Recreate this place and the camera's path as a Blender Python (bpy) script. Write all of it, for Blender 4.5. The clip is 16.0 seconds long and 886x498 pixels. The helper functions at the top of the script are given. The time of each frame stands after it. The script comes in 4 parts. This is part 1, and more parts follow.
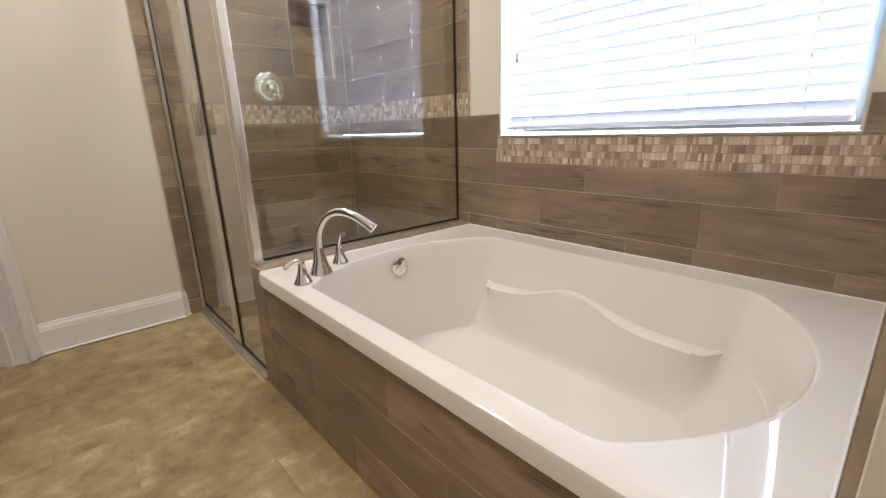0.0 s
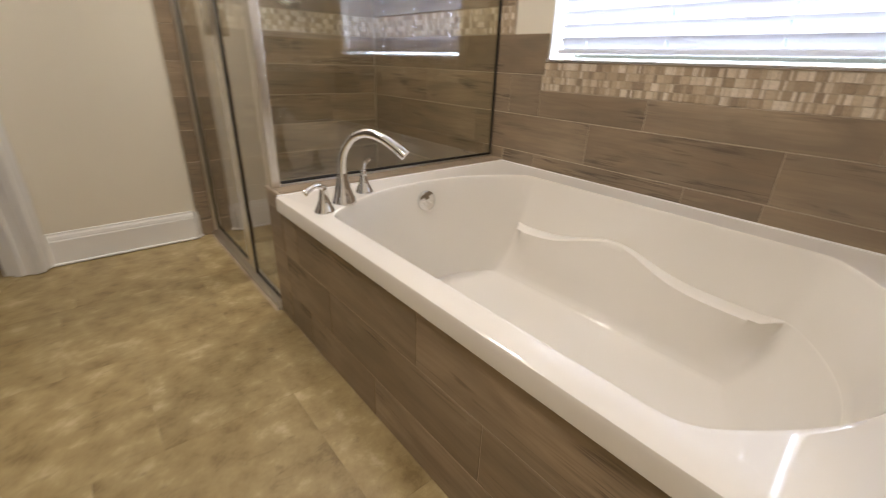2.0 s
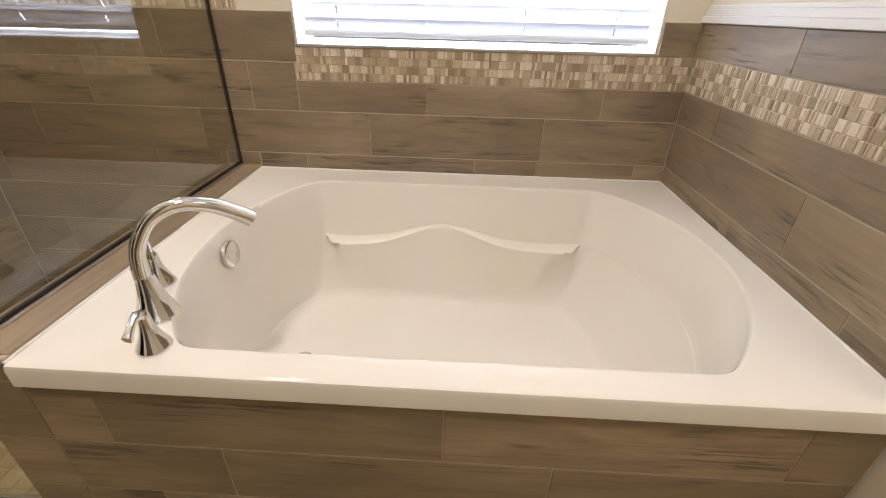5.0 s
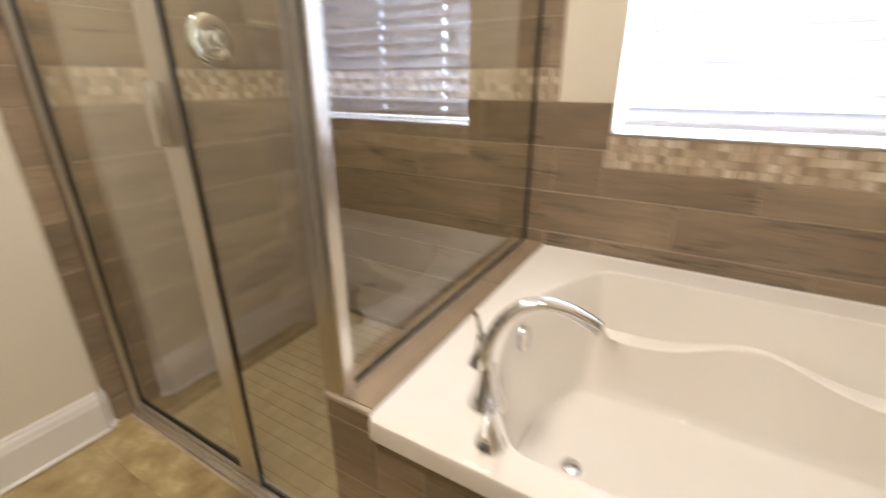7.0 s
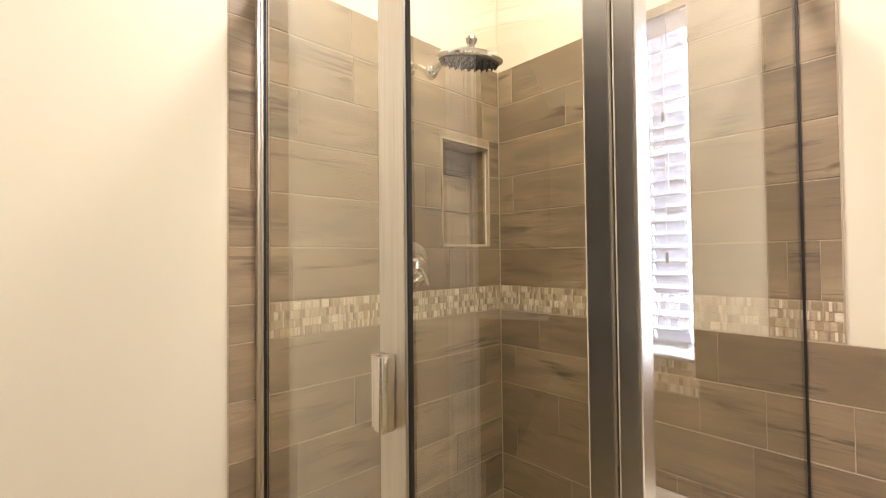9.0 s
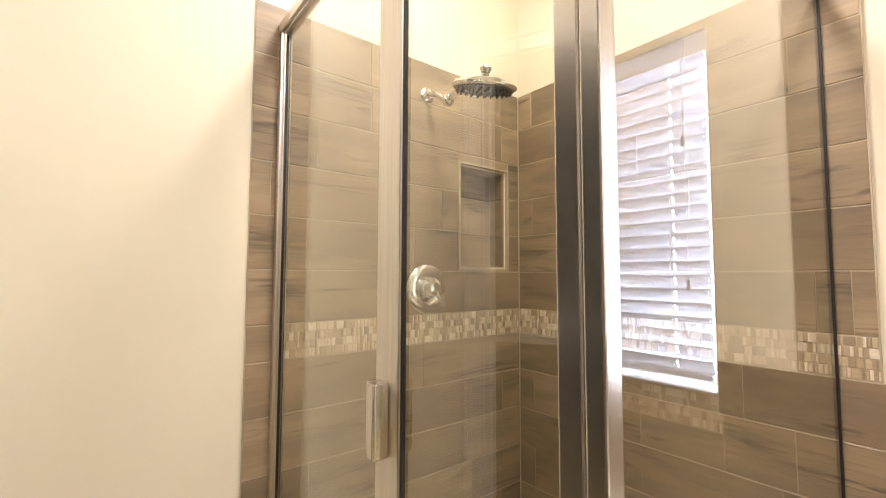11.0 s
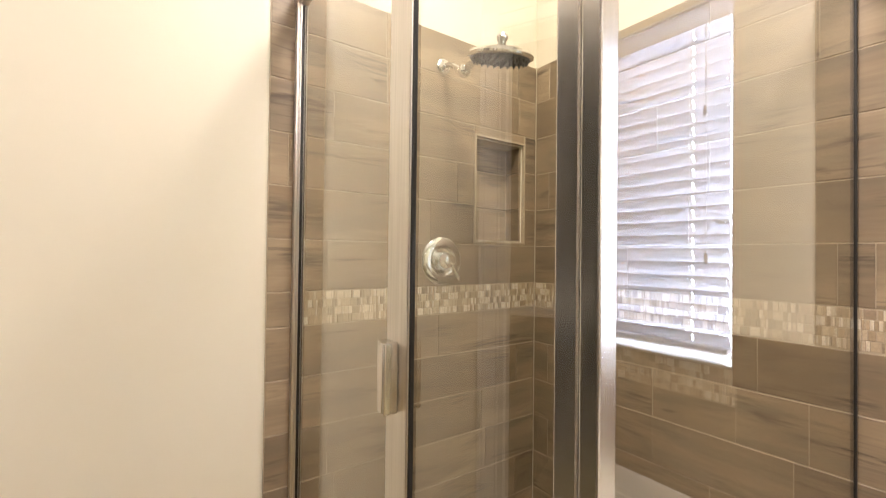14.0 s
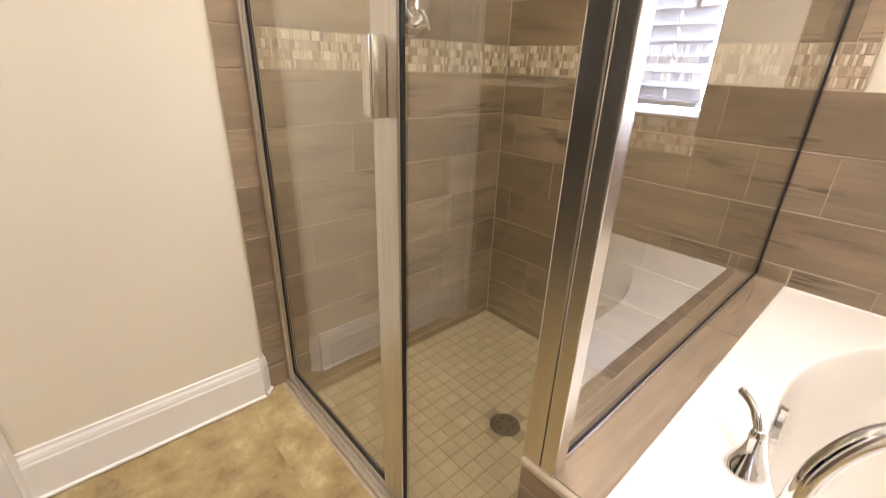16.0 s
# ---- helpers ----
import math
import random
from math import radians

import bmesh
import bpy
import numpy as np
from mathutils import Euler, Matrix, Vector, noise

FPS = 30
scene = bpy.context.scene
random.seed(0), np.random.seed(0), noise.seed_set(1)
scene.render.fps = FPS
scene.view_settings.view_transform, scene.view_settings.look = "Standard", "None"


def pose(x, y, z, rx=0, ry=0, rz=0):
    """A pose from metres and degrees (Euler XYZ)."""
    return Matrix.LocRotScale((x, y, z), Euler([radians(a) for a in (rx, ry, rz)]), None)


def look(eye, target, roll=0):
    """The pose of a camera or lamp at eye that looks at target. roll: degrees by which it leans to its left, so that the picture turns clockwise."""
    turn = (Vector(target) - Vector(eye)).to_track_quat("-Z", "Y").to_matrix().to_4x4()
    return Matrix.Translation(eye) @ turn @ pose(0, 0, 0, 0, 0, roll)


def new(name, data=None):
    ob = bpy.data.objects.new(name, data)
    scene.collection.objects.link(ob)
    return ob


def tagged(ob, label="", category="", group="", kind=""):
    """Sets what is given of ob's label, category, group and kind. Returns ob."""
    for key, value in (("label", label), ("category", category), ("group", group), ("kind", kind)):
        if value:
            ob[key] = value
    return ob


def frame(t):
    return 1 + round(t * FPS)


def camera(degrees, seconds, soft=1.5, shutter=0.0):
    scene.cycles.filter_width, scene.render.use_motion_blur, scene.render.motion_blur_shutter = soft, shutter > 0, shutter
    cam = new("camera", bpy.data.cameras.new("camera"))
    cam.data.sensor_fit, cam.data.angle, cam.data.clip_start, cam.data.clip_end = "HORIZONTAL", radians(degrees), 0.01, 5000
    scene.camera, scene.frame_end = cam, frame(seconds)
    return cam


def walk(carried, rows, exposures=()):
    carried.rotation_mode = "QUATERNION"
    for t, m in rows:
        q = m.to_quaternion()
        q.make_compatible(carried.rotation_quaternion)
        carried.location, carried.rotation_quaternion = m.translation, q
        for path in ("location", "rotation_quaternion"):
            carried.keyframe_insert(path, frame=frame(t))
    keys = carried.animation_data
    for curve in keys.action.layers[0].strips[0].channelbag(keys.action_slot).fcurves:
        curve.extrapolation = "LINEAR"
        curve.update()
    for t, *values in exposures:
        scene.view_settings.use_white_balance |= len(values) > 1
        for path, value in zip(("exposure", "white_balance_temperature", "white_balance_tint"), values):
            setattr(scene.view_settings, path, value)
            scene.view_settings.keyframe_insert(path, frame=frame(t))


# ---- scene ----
cam = camera(92.0, 16.0, soft=1.0, shutter=0.5)
PATH = [
    (0, (-0.014, -0.012, 0.926), (1.269, 1.427, 0.392), -1.7),
    (0.5, (0.023, -0.017, 0.923), (1.193, 1.495, 0.337), -0.0),
    (1, (0.071, -0.034, 0.913), (1.148, 1.526, 0.274), 1.4),
    (1.5, (0.083, -0.009, 0.883), (1.059, 1.582, 0.164), 2.6),
    (2, (0.013, 0.131, 0.879), (1.2, 1.525, 0.075), 2.0),
    (2.5, (0.008, 0.269, 0.876), (1.451, 1.371, 0.035), 0.3),
    (3, (0.054, 0.435, 0.934), (1.644, 1.222, 0.013), -2.5),
    (3.5, (0.048, 0.541, 0.965), (1.724, 0.97, -0.038), -0.7),
    (6, (-0.082, 0.764, 1.033), (1.669, 0.798, 0.067), 1.5),
    (6.5, (-0.061, 0.819, 1.053), (1.657, 1.178, 0.093), 0.3),
    (7, (-0.022, 1.02, 1.056), (1.585, 1.956, 0.32), -0.1),
    (7.5, (0.063, 1.178, 1.105), (1.431, 2.539, 0.58), -1.2),
    (8, (0.099, 1.254, 1.148), (1.338, 2.802, 0.882), 0.1),
    (8.5, (0.066, 1.304, 1.189), (1.371, 2.818, 1.107), -1.1),
    (9, (0.046, 1.343, 1.209), (1.402, 2.813, 1.251), -0.6),
    (11.5, (0.09, 1.278, 1.232), (1.292, 2.871, 1.365), 0.3),
    (12, (0.09, 1.27, 1.235), (1.274, 2.876, 1.377), 0.2),
    (12.5, (0.081, 1.26, 1.236), (1.255, 2.873, 1.383), 0.4),
    (13, (0.082, 1.272, 1.234), (1.229, 2.906, 1.356), 0.9),
    (13.5, (0.086, 1.273, 1.225), (1.232, 2.909, 1.325), 0.6),
    (14, (0.093, 1.266, 1.205), (1.252, 2.896, 1.23), 0.7),
    (14.5, (0.088, 1.269, 1.166), (1.274, 2.874, 1.045), 0.9),
    (15, (0.08, 1.297, 1.108), (1.333, 2.814, 0.751), 1.3),
    (15.5, (0.061, 1.303, 1.049), (1.298, 2.74, 0.414), 1.6),
    (16, (0.043, 1.311, 1.015), (1.286, 2.665, 0.225), 1.9),
]
walk(cam, [(t, look(eye, target, roll)) for t, eye, target, roll in PATH], [(0.0, -0.36, 5600, 13), (1.0, -0.48, 5700, 13), (2.5, -0.38, 5900, 13), (6.5, -0.28, 6000, 13), (8.0, 0.20, 6150, 15), (9.0, 0.24, 6150, 15), (12.5, 0.20, 6150, 15), (14.5, 0.24, 5900, 15), (16.0, 0.38, 5850, 17)])

# ---- light ----
world = bpy.data.worlds.new("world")
scene.world = world
world.use_nodes = True
wn = world.node_tree.nodes
sky = wn.new("ShaderNodeTexSky")
sky.sky_type, sky.sun_disc = "NISHITA", False
sky.sun_elevation, sky.sun_rotation = radians(50), radians(200)
wn["Background"].inputs["Strength"].default_value = 0.12
world.node_tree.links.new(sky.outputs["Color"], wn["Background"].inputs["Color"])


def area_lamp(name, m, sx, sy, watts, colour):
    data = bpy.data.lights.new(name, "AREA")
    data.shape, data.size, data.size_y, data.energy, data.color = "RECTANGLE", sx, sy, watts, colour
    ob = new(name, data)
    ob.matrix_world = m
    return ob


def disc_lamp(name, m, size, watts, colour):
    data = bpy.data.lights.new(name, "AREA")
    data.shape, data.size, data.energy, data.color = "DISK", size, watts, colour
    ob = new(name, data)
    ob.matrix_world = m
    return ob


WARM = (1.0, 0.87, 0.72)
area_lamp("sky_light", look((1.76, 0.67, 1.44), (0.0, 0.67, 1.44)), 1.5, 1.4, 215, (0.84, 0.91, 1.0))
# first lamp follows the shower arm's shadow; other two are added fill, unseen
for lx, ly, lw in ((0.80, 1.82, 25), (-0.35, 0.70, 30), (-0.9, -1.0, 14)):
    disc_lamp("unseen_ceiling_lamp", look((lx, ly, 2.715), (lx, ly, 0)), 0.32, lw, WARM)

# ---- materials ----


def material(name, colour, rough=0.5, metal=0.0, **more):
    m = bpy.data.materials.new(name)
    m.use_nodes = True
    b = m.node_tree.nodes["Principled BSDF"]
    b.inputs["Base Color"].default_value = (*colour, 1)
    b.inputs["Roughness"].default_value = rough
    b.inputs["Metallic"].default_value = metal
    for key, value in more.items():
        b.inputs[key.replace("_", " ")].default_value = value
    return m


def nodes_of(m):
    t = m.node_tree
    return t.nodes, t.links, t.nodes["Principled BSDF"]


def add_bump(m, scale, strength, distance=0.002, detail=4.0):
    n, l, b = nodes_of(m)
    tex, co, bump = n.new("ShaderNodeTexNoise"), n.new("ShaderNodeTexCoord"), n.new("ShaderNodeBump")
    tex.inputs["Scale"].default_value, tex.inputs["Detail"].default_value = scale, detail
    bump.inputs["Strength"].default_value, bump.inputs["Distance"].default_value = strength, distance
    l.new(co.outputs["Object"], tex.inputs["Vector"])
    l.new(tex.outputs["Fac"], bump.inputs["Height"])
    l.new(bump.outputs["Normal"], b.inputs["Normal"])
    return tex


def mottle(m, colours, scale, detail=6.0, rough=0.6, stretch=(1, 1, 1), low=0.3, high=0.7):
    """Base colour from noise between two or more colours."""
    n, l, b = nodes_of(m)
    co, mp, tex, ramp = n.new("ShaderNodeTexCoord"), n.new("ShaderNodeMapping"), n.new("ShaderNodeTexNoise"), n.new("ShaderNodeValToRGB")
    mp.inputs["Scale"].default_value = stretch
    tex.inputs["Scale"].default_value, tex.inputs["Detail"].default_value, tex.inputs["Roughness"].default_value = scale, detail, rough
    els = ramp.color_ramp.elements
    while len(els) < len(colours):
        els.new(0.5)
    for i, c in enumerate(colours):
        els[i].position = low + (high - low) * i / (len(colours) - 1)
        els[i].color = (*c, 1)
    l.new(co.outputs["Object"], mp.inputs["Vector"])
    l.new(mp.outputs["Vector"], tex.inputs["Vector"])
    l.new(tex.outputs["Fac"], ramp.inputs["Fac"])
    l.new(ramp.outputs["Color"], b.inputs["Base Color"])
    return co, mp, tex, ramp


def plank_material():
    m = material("wood_look_tile", (0.3, 0.24, 0.18), 0.42)
    n, l, b = nodes_of(m)
    co, info = n.new("ShaderNodeTexCoord"), n.new("ShaderNodeObjectInfo")
    shift = n.new("ShaderNodeVectorMath")
    shift.operation = "MULTIPLY_ADD"
    shift.inputs[1].default_value = (1, 1, 1)
    far = n.new("ShaderNodeMath")
    far.operation = "MULTIPLY"
    far.inputs[1].default_value = 37.0
    l.new(info.outputs["Random"], far.inputs[0])
    l.new(co.outputs["Object"], shift.inputs[0])
    l.new(far.outputs[0], shift.inputs[2])

    def streak(sx, sz, scale, detail, lo, hi, distort=0.0):
        mp, tex, ramp = n.new("ShaderNodeMapping"), n.new("ShaderNodeTexNoise"), n.new("ShaderNodeMapRange")
        mp.inputs["Scale"].default_value = (sx, 1, sz)
        tex.inputs["Scale"].default_value, tex.inputs["Detail"].default_value = scale, detail
        tex.inputs["Distortion"].default_value = distort
        ramp.inputs["From Min"].default_value, ramp.inputs["From Max"].default_value = lo, hi
        l.new(shift.outputs[0], mp.inputs["Vector"])
        l.new(mp.outputs[0], tex.inputs["Vector"])
        l.new(tex.outputs["Fac"], ramp.inputs["Value"])
        return ramp

    fine = streak(2.6, 42, 2.4, 9, 0.40, 0.64, 0.35)
    dark = streak(1.3, 12, 2.0, 9, 0.625, 0.74, 1.2)
    hair = streak(2.6, 48, 2.6, 7, 0.48, 0.62, 0.6)
    tone = streak(1.0, 2.0, 1.8, 3, 0.3, 0.7)
    zone = streak(1.2, 5.0, 2.2, 3, 0.54, 0.66, 0.6)
    wash = streak(1.6, 7.0, 2.0, 5, 0.40, 0.66, 0.8)

    def mix(a, bcol, fac, mode="MIX", amount=1.0):
        x = n.new("ShaderNodeMix")
        x.data_type, x.blend_type = "RGBA", mode
        scaled = n.new("ShaderNodeMath")
        scaled.operation = "MULTIPLY"
        scaled.inputs[1].default_value = amount
        l.new(fac, scaled.inputs[0])
        l.new(scaled.outputs[0], x.inputs["Factor"])
        for sock, val in ((6, a), (7, bcol)):
            if isinstance(val, tuple):
                x.inputs[sock].default_value = (*val, 1)
            else:
                l.new(val, x.inputs[sock])
        return x.outputs[2]

    c = mix((0.240, 0.174, 0.106), (0.378, 0.290, 0.190), tone.outputs[0])
    c = mix(c, (0.182, 0.143, 0.097), wash.outputs[0], amount=0.72)
    c = mix(c, (0.200, 0.140, 0.090), fine.outputs[0], amount=0.3)
    c = mix(c, (0.09, 0.062, 0.042), dark.outputs[0], amount=0.85)
    both = n.new("ShaderNodeMath")
    both.operation = "MULTIPLY"
    l.new(hair.outputs[0], both.inputs[0])
    l.new(zone.outputs[0], both.inputs[1])
    c = mix(c, (0.075, 0.054, 0.038), both.outputs[0], amount=0.75)
    vary = n.new("ShaderNodeHueSaturation")
    val = n.new("ShaderNodeMapRange")
    val.inputs["To Min"].default_value, val.inputs["To Max"].default_value = 0.90, 1.08
    l.new(info.outputs["Random"], val.inputs["Value"])
    l.new(val.outputs[0], vary.inputs["Value"])
    l.new(c, vary.inputs["Color"])
    l.new(vary.outputs["Color"], b.inputs["Base Color"])
    bump = n.new("ShaderNodeBump")
    bump.inputs["Strength"].default_value, bump.inputs["Distance"].default_value = 0.12, 0.001
    l.new(fine.outputs[0], bump.inputs["Height"])
    l.new(bump.outputs["Normal"], b.inputs["Normal"])
    return m


def mosaic_material(island):
    m = material("mosaic_stone_island" if island else "mosaic_stone", (0.5, 0.42, 0.3), 0.3)
    n, l, b = nodes_of(m)
    if island:
        rnd = n.new("ShaderNodeNewGeometry").outputs["Random Per Island"]
    else:
        rnd = n.new("ShaderNodeObjectInfo").outputs["Random"]
    ramp = n.new("ShaderNodeValToRGB")
    ramp.color_ramp.interpolation = "CONSTANT"
    tones = ((0.0, (0.52, 0.42, 0.29)), (0.2, (0.38, 0.29, 0.19)), (0.36, (0.62, 0.53, 0.40)), (0.56, (0.31, 0.235, 0.16)), (0.68, (0.70, 0.62, 0.50)), (0.84, (0.45, 0.35, 0.235)))
    els = ramp.color_ramp.elements
    while len(els) < len(tones):
        els.new(0.5)
    for e, (p, c) in zip(els, tones):
        e.position, e.color = p, (*c, 1)
    l.new(rnd, ramp.inputs["Fac"])
    tex, co, hs, mr = n.new("ShaderNodeTexNoise"), n.new("ShaderNodeTexCoord"), n.new("ShaderNodeHueSaturation"), n.new("ShaderNodeMapRange")
    tex.inputs["Scale"].default_value = 160
    mr.inputs["To Min"].default_value, mr.inputs["To Max"].default_value = 0.75, 1.25
    l.new(co.outputs["Object"], tex.inputs["Vector"])
    l.new(tex.outputs["Fac"], mr.inputs["Value"])
    l.new(mr.outputs[0], hs.inputs["Value"])
    l.new(ramp.outputs["Color"], hs.inputs["Color"])
    l.new(hs.outputs["Color"], b.inputs["Base Color"])
    return m


def varied_tile(name, colours, scale, rough, spread, island=False):
    """Mottled tile with its own tone and its own piece of the pattern."""
    m = material(name, colours[0], rough)
    co, mp, tex, ramp = mottle(m, colours, scale, 8, 0.65)
    n, l, b = nodes_of(m)
    rnd = n.new("ShaderNodeNewGeometry").outputs["Random Per Island"] if island else n.new("ShaderNodeObjectInfo").outputs["Random"]
    far = n.new("ShaderNodeMath")
    far.operation = "MULTIPLY"
    far.inputs[1].default_value = 23.0
    add = n.new("ShaderNodeVectorMath")
    l.new(rnd, far.inputs[0])
    l.new(mp.outputs[0], add.inputs[0])
    l.new(far.outputs[0], add.inputs[1])
    l.new(add.outputs[0], tex.inputs["Vector"])
    hs, mr = n.new("ShaderNodeHueSaturation"), n.new("ShaderNodeMapRange")
    mr.inputs["To Min"].default_value, mr.inputs["To Max"].default_value = 1 - spread, 1 + spread
    l.new(rnd, mr.inputs["Value"])
    l.new(mr.outputs[0], hs.inputs["Value"])
    l.new(ramp.outputs["Color"], hs.inputs["Color"])
    l.new(hs.outputs["Color"], b.inputs["Base Color"])
    return m


def glass_material(name, tint, least, most):
    m = bpy.data.materials.new(name)
    m.use_nodes = True
    n, l = m.node_tree.nodes, m.node_tree.links
    n.remove(n["Principled BSDF"])
    tr, gl, lw, mx = n.new("ShaderNodeBsdfTransparent"), n.new("ShaderNodeBsdfGlossy"), n.new("ShaderNodeLayerWeight"), n.new("ShaderNodeMixShader")
    power, share = n.new("ShaderNodeMath"), n.new("ShaderNodeMath")
    power.operation, share.operation = "POWER", "MULTIPLY_ADD"
    power.inputs[1].default_value, share.inputs[1].default_value, share.inputs[2].default_value = 2.94, most - least, least
    tr.inputs["Color"].default_value = (*tint, 1)
    gl.inputs["Roughness"].default_value = 0.0
    lw.inputs["Blend"].default_value = 0.5
    l.new(lw.outputs["Facing"], power.inputs[0])
    l.new(power.outputs[0], share.inputs[0])
    l.new(share.outputs[0], mx.inputs[0])
    l.new(tr.outputs[0], mx.inputs[1])
    l.new(gl.outputs[0], mx.inputs[2])
    l.new(mx.outputs[0], n["Material Output"].inputs["Surface"])
    return m


PLANK = plank_material()
MOSAIC, MOSAIC_JOINED = mosaic_material(False), mosaic_material(True)
GROUT = material("sanded_grout", (0.45, 0.37, 0.265), 0.9)
mottle(GROUT, ((0.38, 0.31, 0.22), (0.52, 0.43, 0.315)), 14)
add_bump(GROUT, 350, 0.3)
DRYWALL = material("cream_wall_paint", (0.745, 0.685, 0.56), 0.75)
mottle(DRYWALL, ((0.735, 0.675, 0.55), (0.76, 0.70, 0.575)), 2.5)
add_bump(DRYWALL, 140, 0.12, 0.001)
# the unlit closet's shade is put into this near-black brown
CLOSET_SHADE = material("closet_shade_brown", (0.10, 0.074, 0.052), 0.85)
add_bump(CLOSET_SHADE, 120, 0.15, 0.001)
TRIM = material("white_trim_paint", (0.80, 0.78, 0.74), 0.35)
add_bump(TRIM, 60, 0.05, 0.001)
CEILING = material("white_ceiling_paint", (0.8, 0.77, 0.71), 0.85)
add_bump(CEILING, 90, 0.25, 0.002)
ACRYLIC = material("cream_white_acrylic", (0.81, 0.765, 0.68), 0.3, Coat_Weight=1.0, Coat_Roughness=0.015, Specular_IOR_Level=0.05)
add_bump(ACRYLIC, 9, 0.006, 0.002, 2)
CHROME = material("polished_chrome", (0.80, 0.80, 0.80), 0.06, 1.0)
add_bump(CHROME, 25, 0.01, 0.001)
BRIGHT_NICKEL = material("polished_aluminium", (0.70, 0.67, 0.62), 0.26, 1.0)
mottle(BRIGHT_NICKEL, ((0.66, 0.63, 0.58), (0.74, 0.71, 0.66)), 6, stretch=(20, 20, 0.6))
NICKEL = material("satin_aluminium", (0.72, 0.69, 0.64), 0.34, 1.0)
mottle(NICKEL, ((0.66, 0.63, 0.58), (0.76, 0.73, 0.68)), 6, stretch=(20, 20, 0.6))
DARKMETAL = material("dark_drain_metal", (0.12, 0.105, 0.09), 0.45, 0.8)
add_bump(DARKMETAL, 120, 0.2)
BRONZE = material("dark_bronze", (0.045, 0.035, 0.03), 0.4, 0.7)
RUBBER = material("black_rubber_gasket", (0.015, 0.013, 0.012), 0.5)
NOZZLE = material("grey_rubber_nozzle", (0.09, 0.085, 0.08), 0.6)
GLASS = glass_material("clear_shower_glass", (0.95, 0.957, 0.895), 0.11, 1.0)
GLASS_BACK = glass_material("clear_shower_glass_back", (0.955, 0.96, 0.905), 0.005, 0.05)
PANE = glass_material("window_glass", (0.97, 0.98, 0.98), 0.05, 1.0)
SLAT = material("white_faux_wood", (0.70, 0.70, 0.73), 0.4)
add_bump(SLAT, 45, 0.06, 0.001)
n, l, b = nodes_of(SLAT)
thin, blend = n.new("ShaderNodeBsdfTranslucent"), n.new("ShaderNodeMixShader")
thin.inputs["Color"].default_value = (0.85, 0.85, 0.87, 1)
blend.inputs[0].default_value = 0.20
l.new(b.outputs[0], blend.inputs[1])
l.new(thin.outputs[0], blend.inputs[2])
l.new(blend.outputs[0], n["Material Output"].inputs["Surface"])
CORD = material("white_cord", (0.85, 0.85, 0.85), 0.8)
TASSEL = material("grey_plastic_tassel", (0.35, 0.34, 0.33), 0.4)
VINYL = varied_tile("slate_look_vinyl", ((0.215, 0.152, 0.062), (0.335, 0.25, 0.112), (0.41, 0.318, 0.15), (0.56, 0.46, 0.26)), 11.0, 0.42, 0.05)
n, l, b = nodes_of(VINYL)
was = b.inputs["Base Color"].links[0].from_socket
co, mp, fl, mr, mx = n.new("ShaderNodeTexCoord"), n.new("ShaderNodeMapping"), n.new("ShaderNodeTexNoise"), n.new("ShaderNodeMapRange"), n.new("ShaderNodeMix")
mp.inputs["Scale"].default_value = (0.7, 1.0, 1.7)
fl.inputs["Scale"].default_value, fl.inputs["Detail"].default_value, fl.inputs["Roughness"].default_value, fl.inputs["Distortion"].default_value = 21.0, 9.0, 0.68, 0.9
mr.inputs["From Min"].default_value, mr.inputs["From Max"].default_value, mr.inputs["To Max"].default_value = 0.56, 0.74, 0.5
mx.data_type = "RGBA"
mx.inputs[7].default_value = (0.13, 0.09, 0.046, 1)
bump = n.new("ShaderNodeBump")
bump.inputs["Strength"].default_value, bump.inputs["Distance"].default_value = 0.35, 0.002
l.new(co.outputs["Object"], mp.inputs["Vector"])
l.new(mp.outputs[0], fl.inputs["Vector"])
l.new(fl.outputs["Fac"], mr.inputs["Value"])
l.new(mr.outputs[0], mx.inputs["Factor"])
l.new(was, mx.inputs[6])
l.new(mx.outputs[2], b.inputs["Base Color"])
l.new(fl.outputs["Fac"], bump.inputs["Height"])
l.new(bump.outputs["Normal"], b.inputs["Normal"])
PAN_TILE = varied_tile("shower_pan_tile", ((0.33, 0.265, 0.165), (0.42, 0.345, 0.225)), 9, 0.45, 0.06)
PAN_TILE_JOINED = varied_tile("shower_pan_tile_joined", ((0.33, 0.265, 0.165), (0.42, 0.345, 0.225)), 9, 0.45, 0.06, True)
PAN_GROUT = material("pan_grout", (0.25, 0.20, 0.13), 0.9)
add_bump(PAN_GROUT, 300, 0.3)

# ---- mesh helpers ----


def box(bm, x0, x1, y0, y1, z0, z1, bevel=0.0, segments=2):
    """A box, with rounded edges if bevel is given, added to bm."""
    vs = [bm.verts.new((x, y, z)) for x in (x0, x1) for y in (y0, y1) for z in (z0, z1)]
    fs = [bm.faces.new([vs[i] for i in q]) for q in ((0, 1, 3, 2), (4, 6, 7, 5), (0, 4, 5, 1), (2, 3, 7, 6), (0, 2, 6, 4), (1, 5, 7, 3))]
    if bevel:
        es = list({e for f in fs for e in f.edges})
        bmesh.ops.bevel(bm, geom=es, offset=bevel, segments=segments, affect="EDGES", profile=0.5)
    return fs


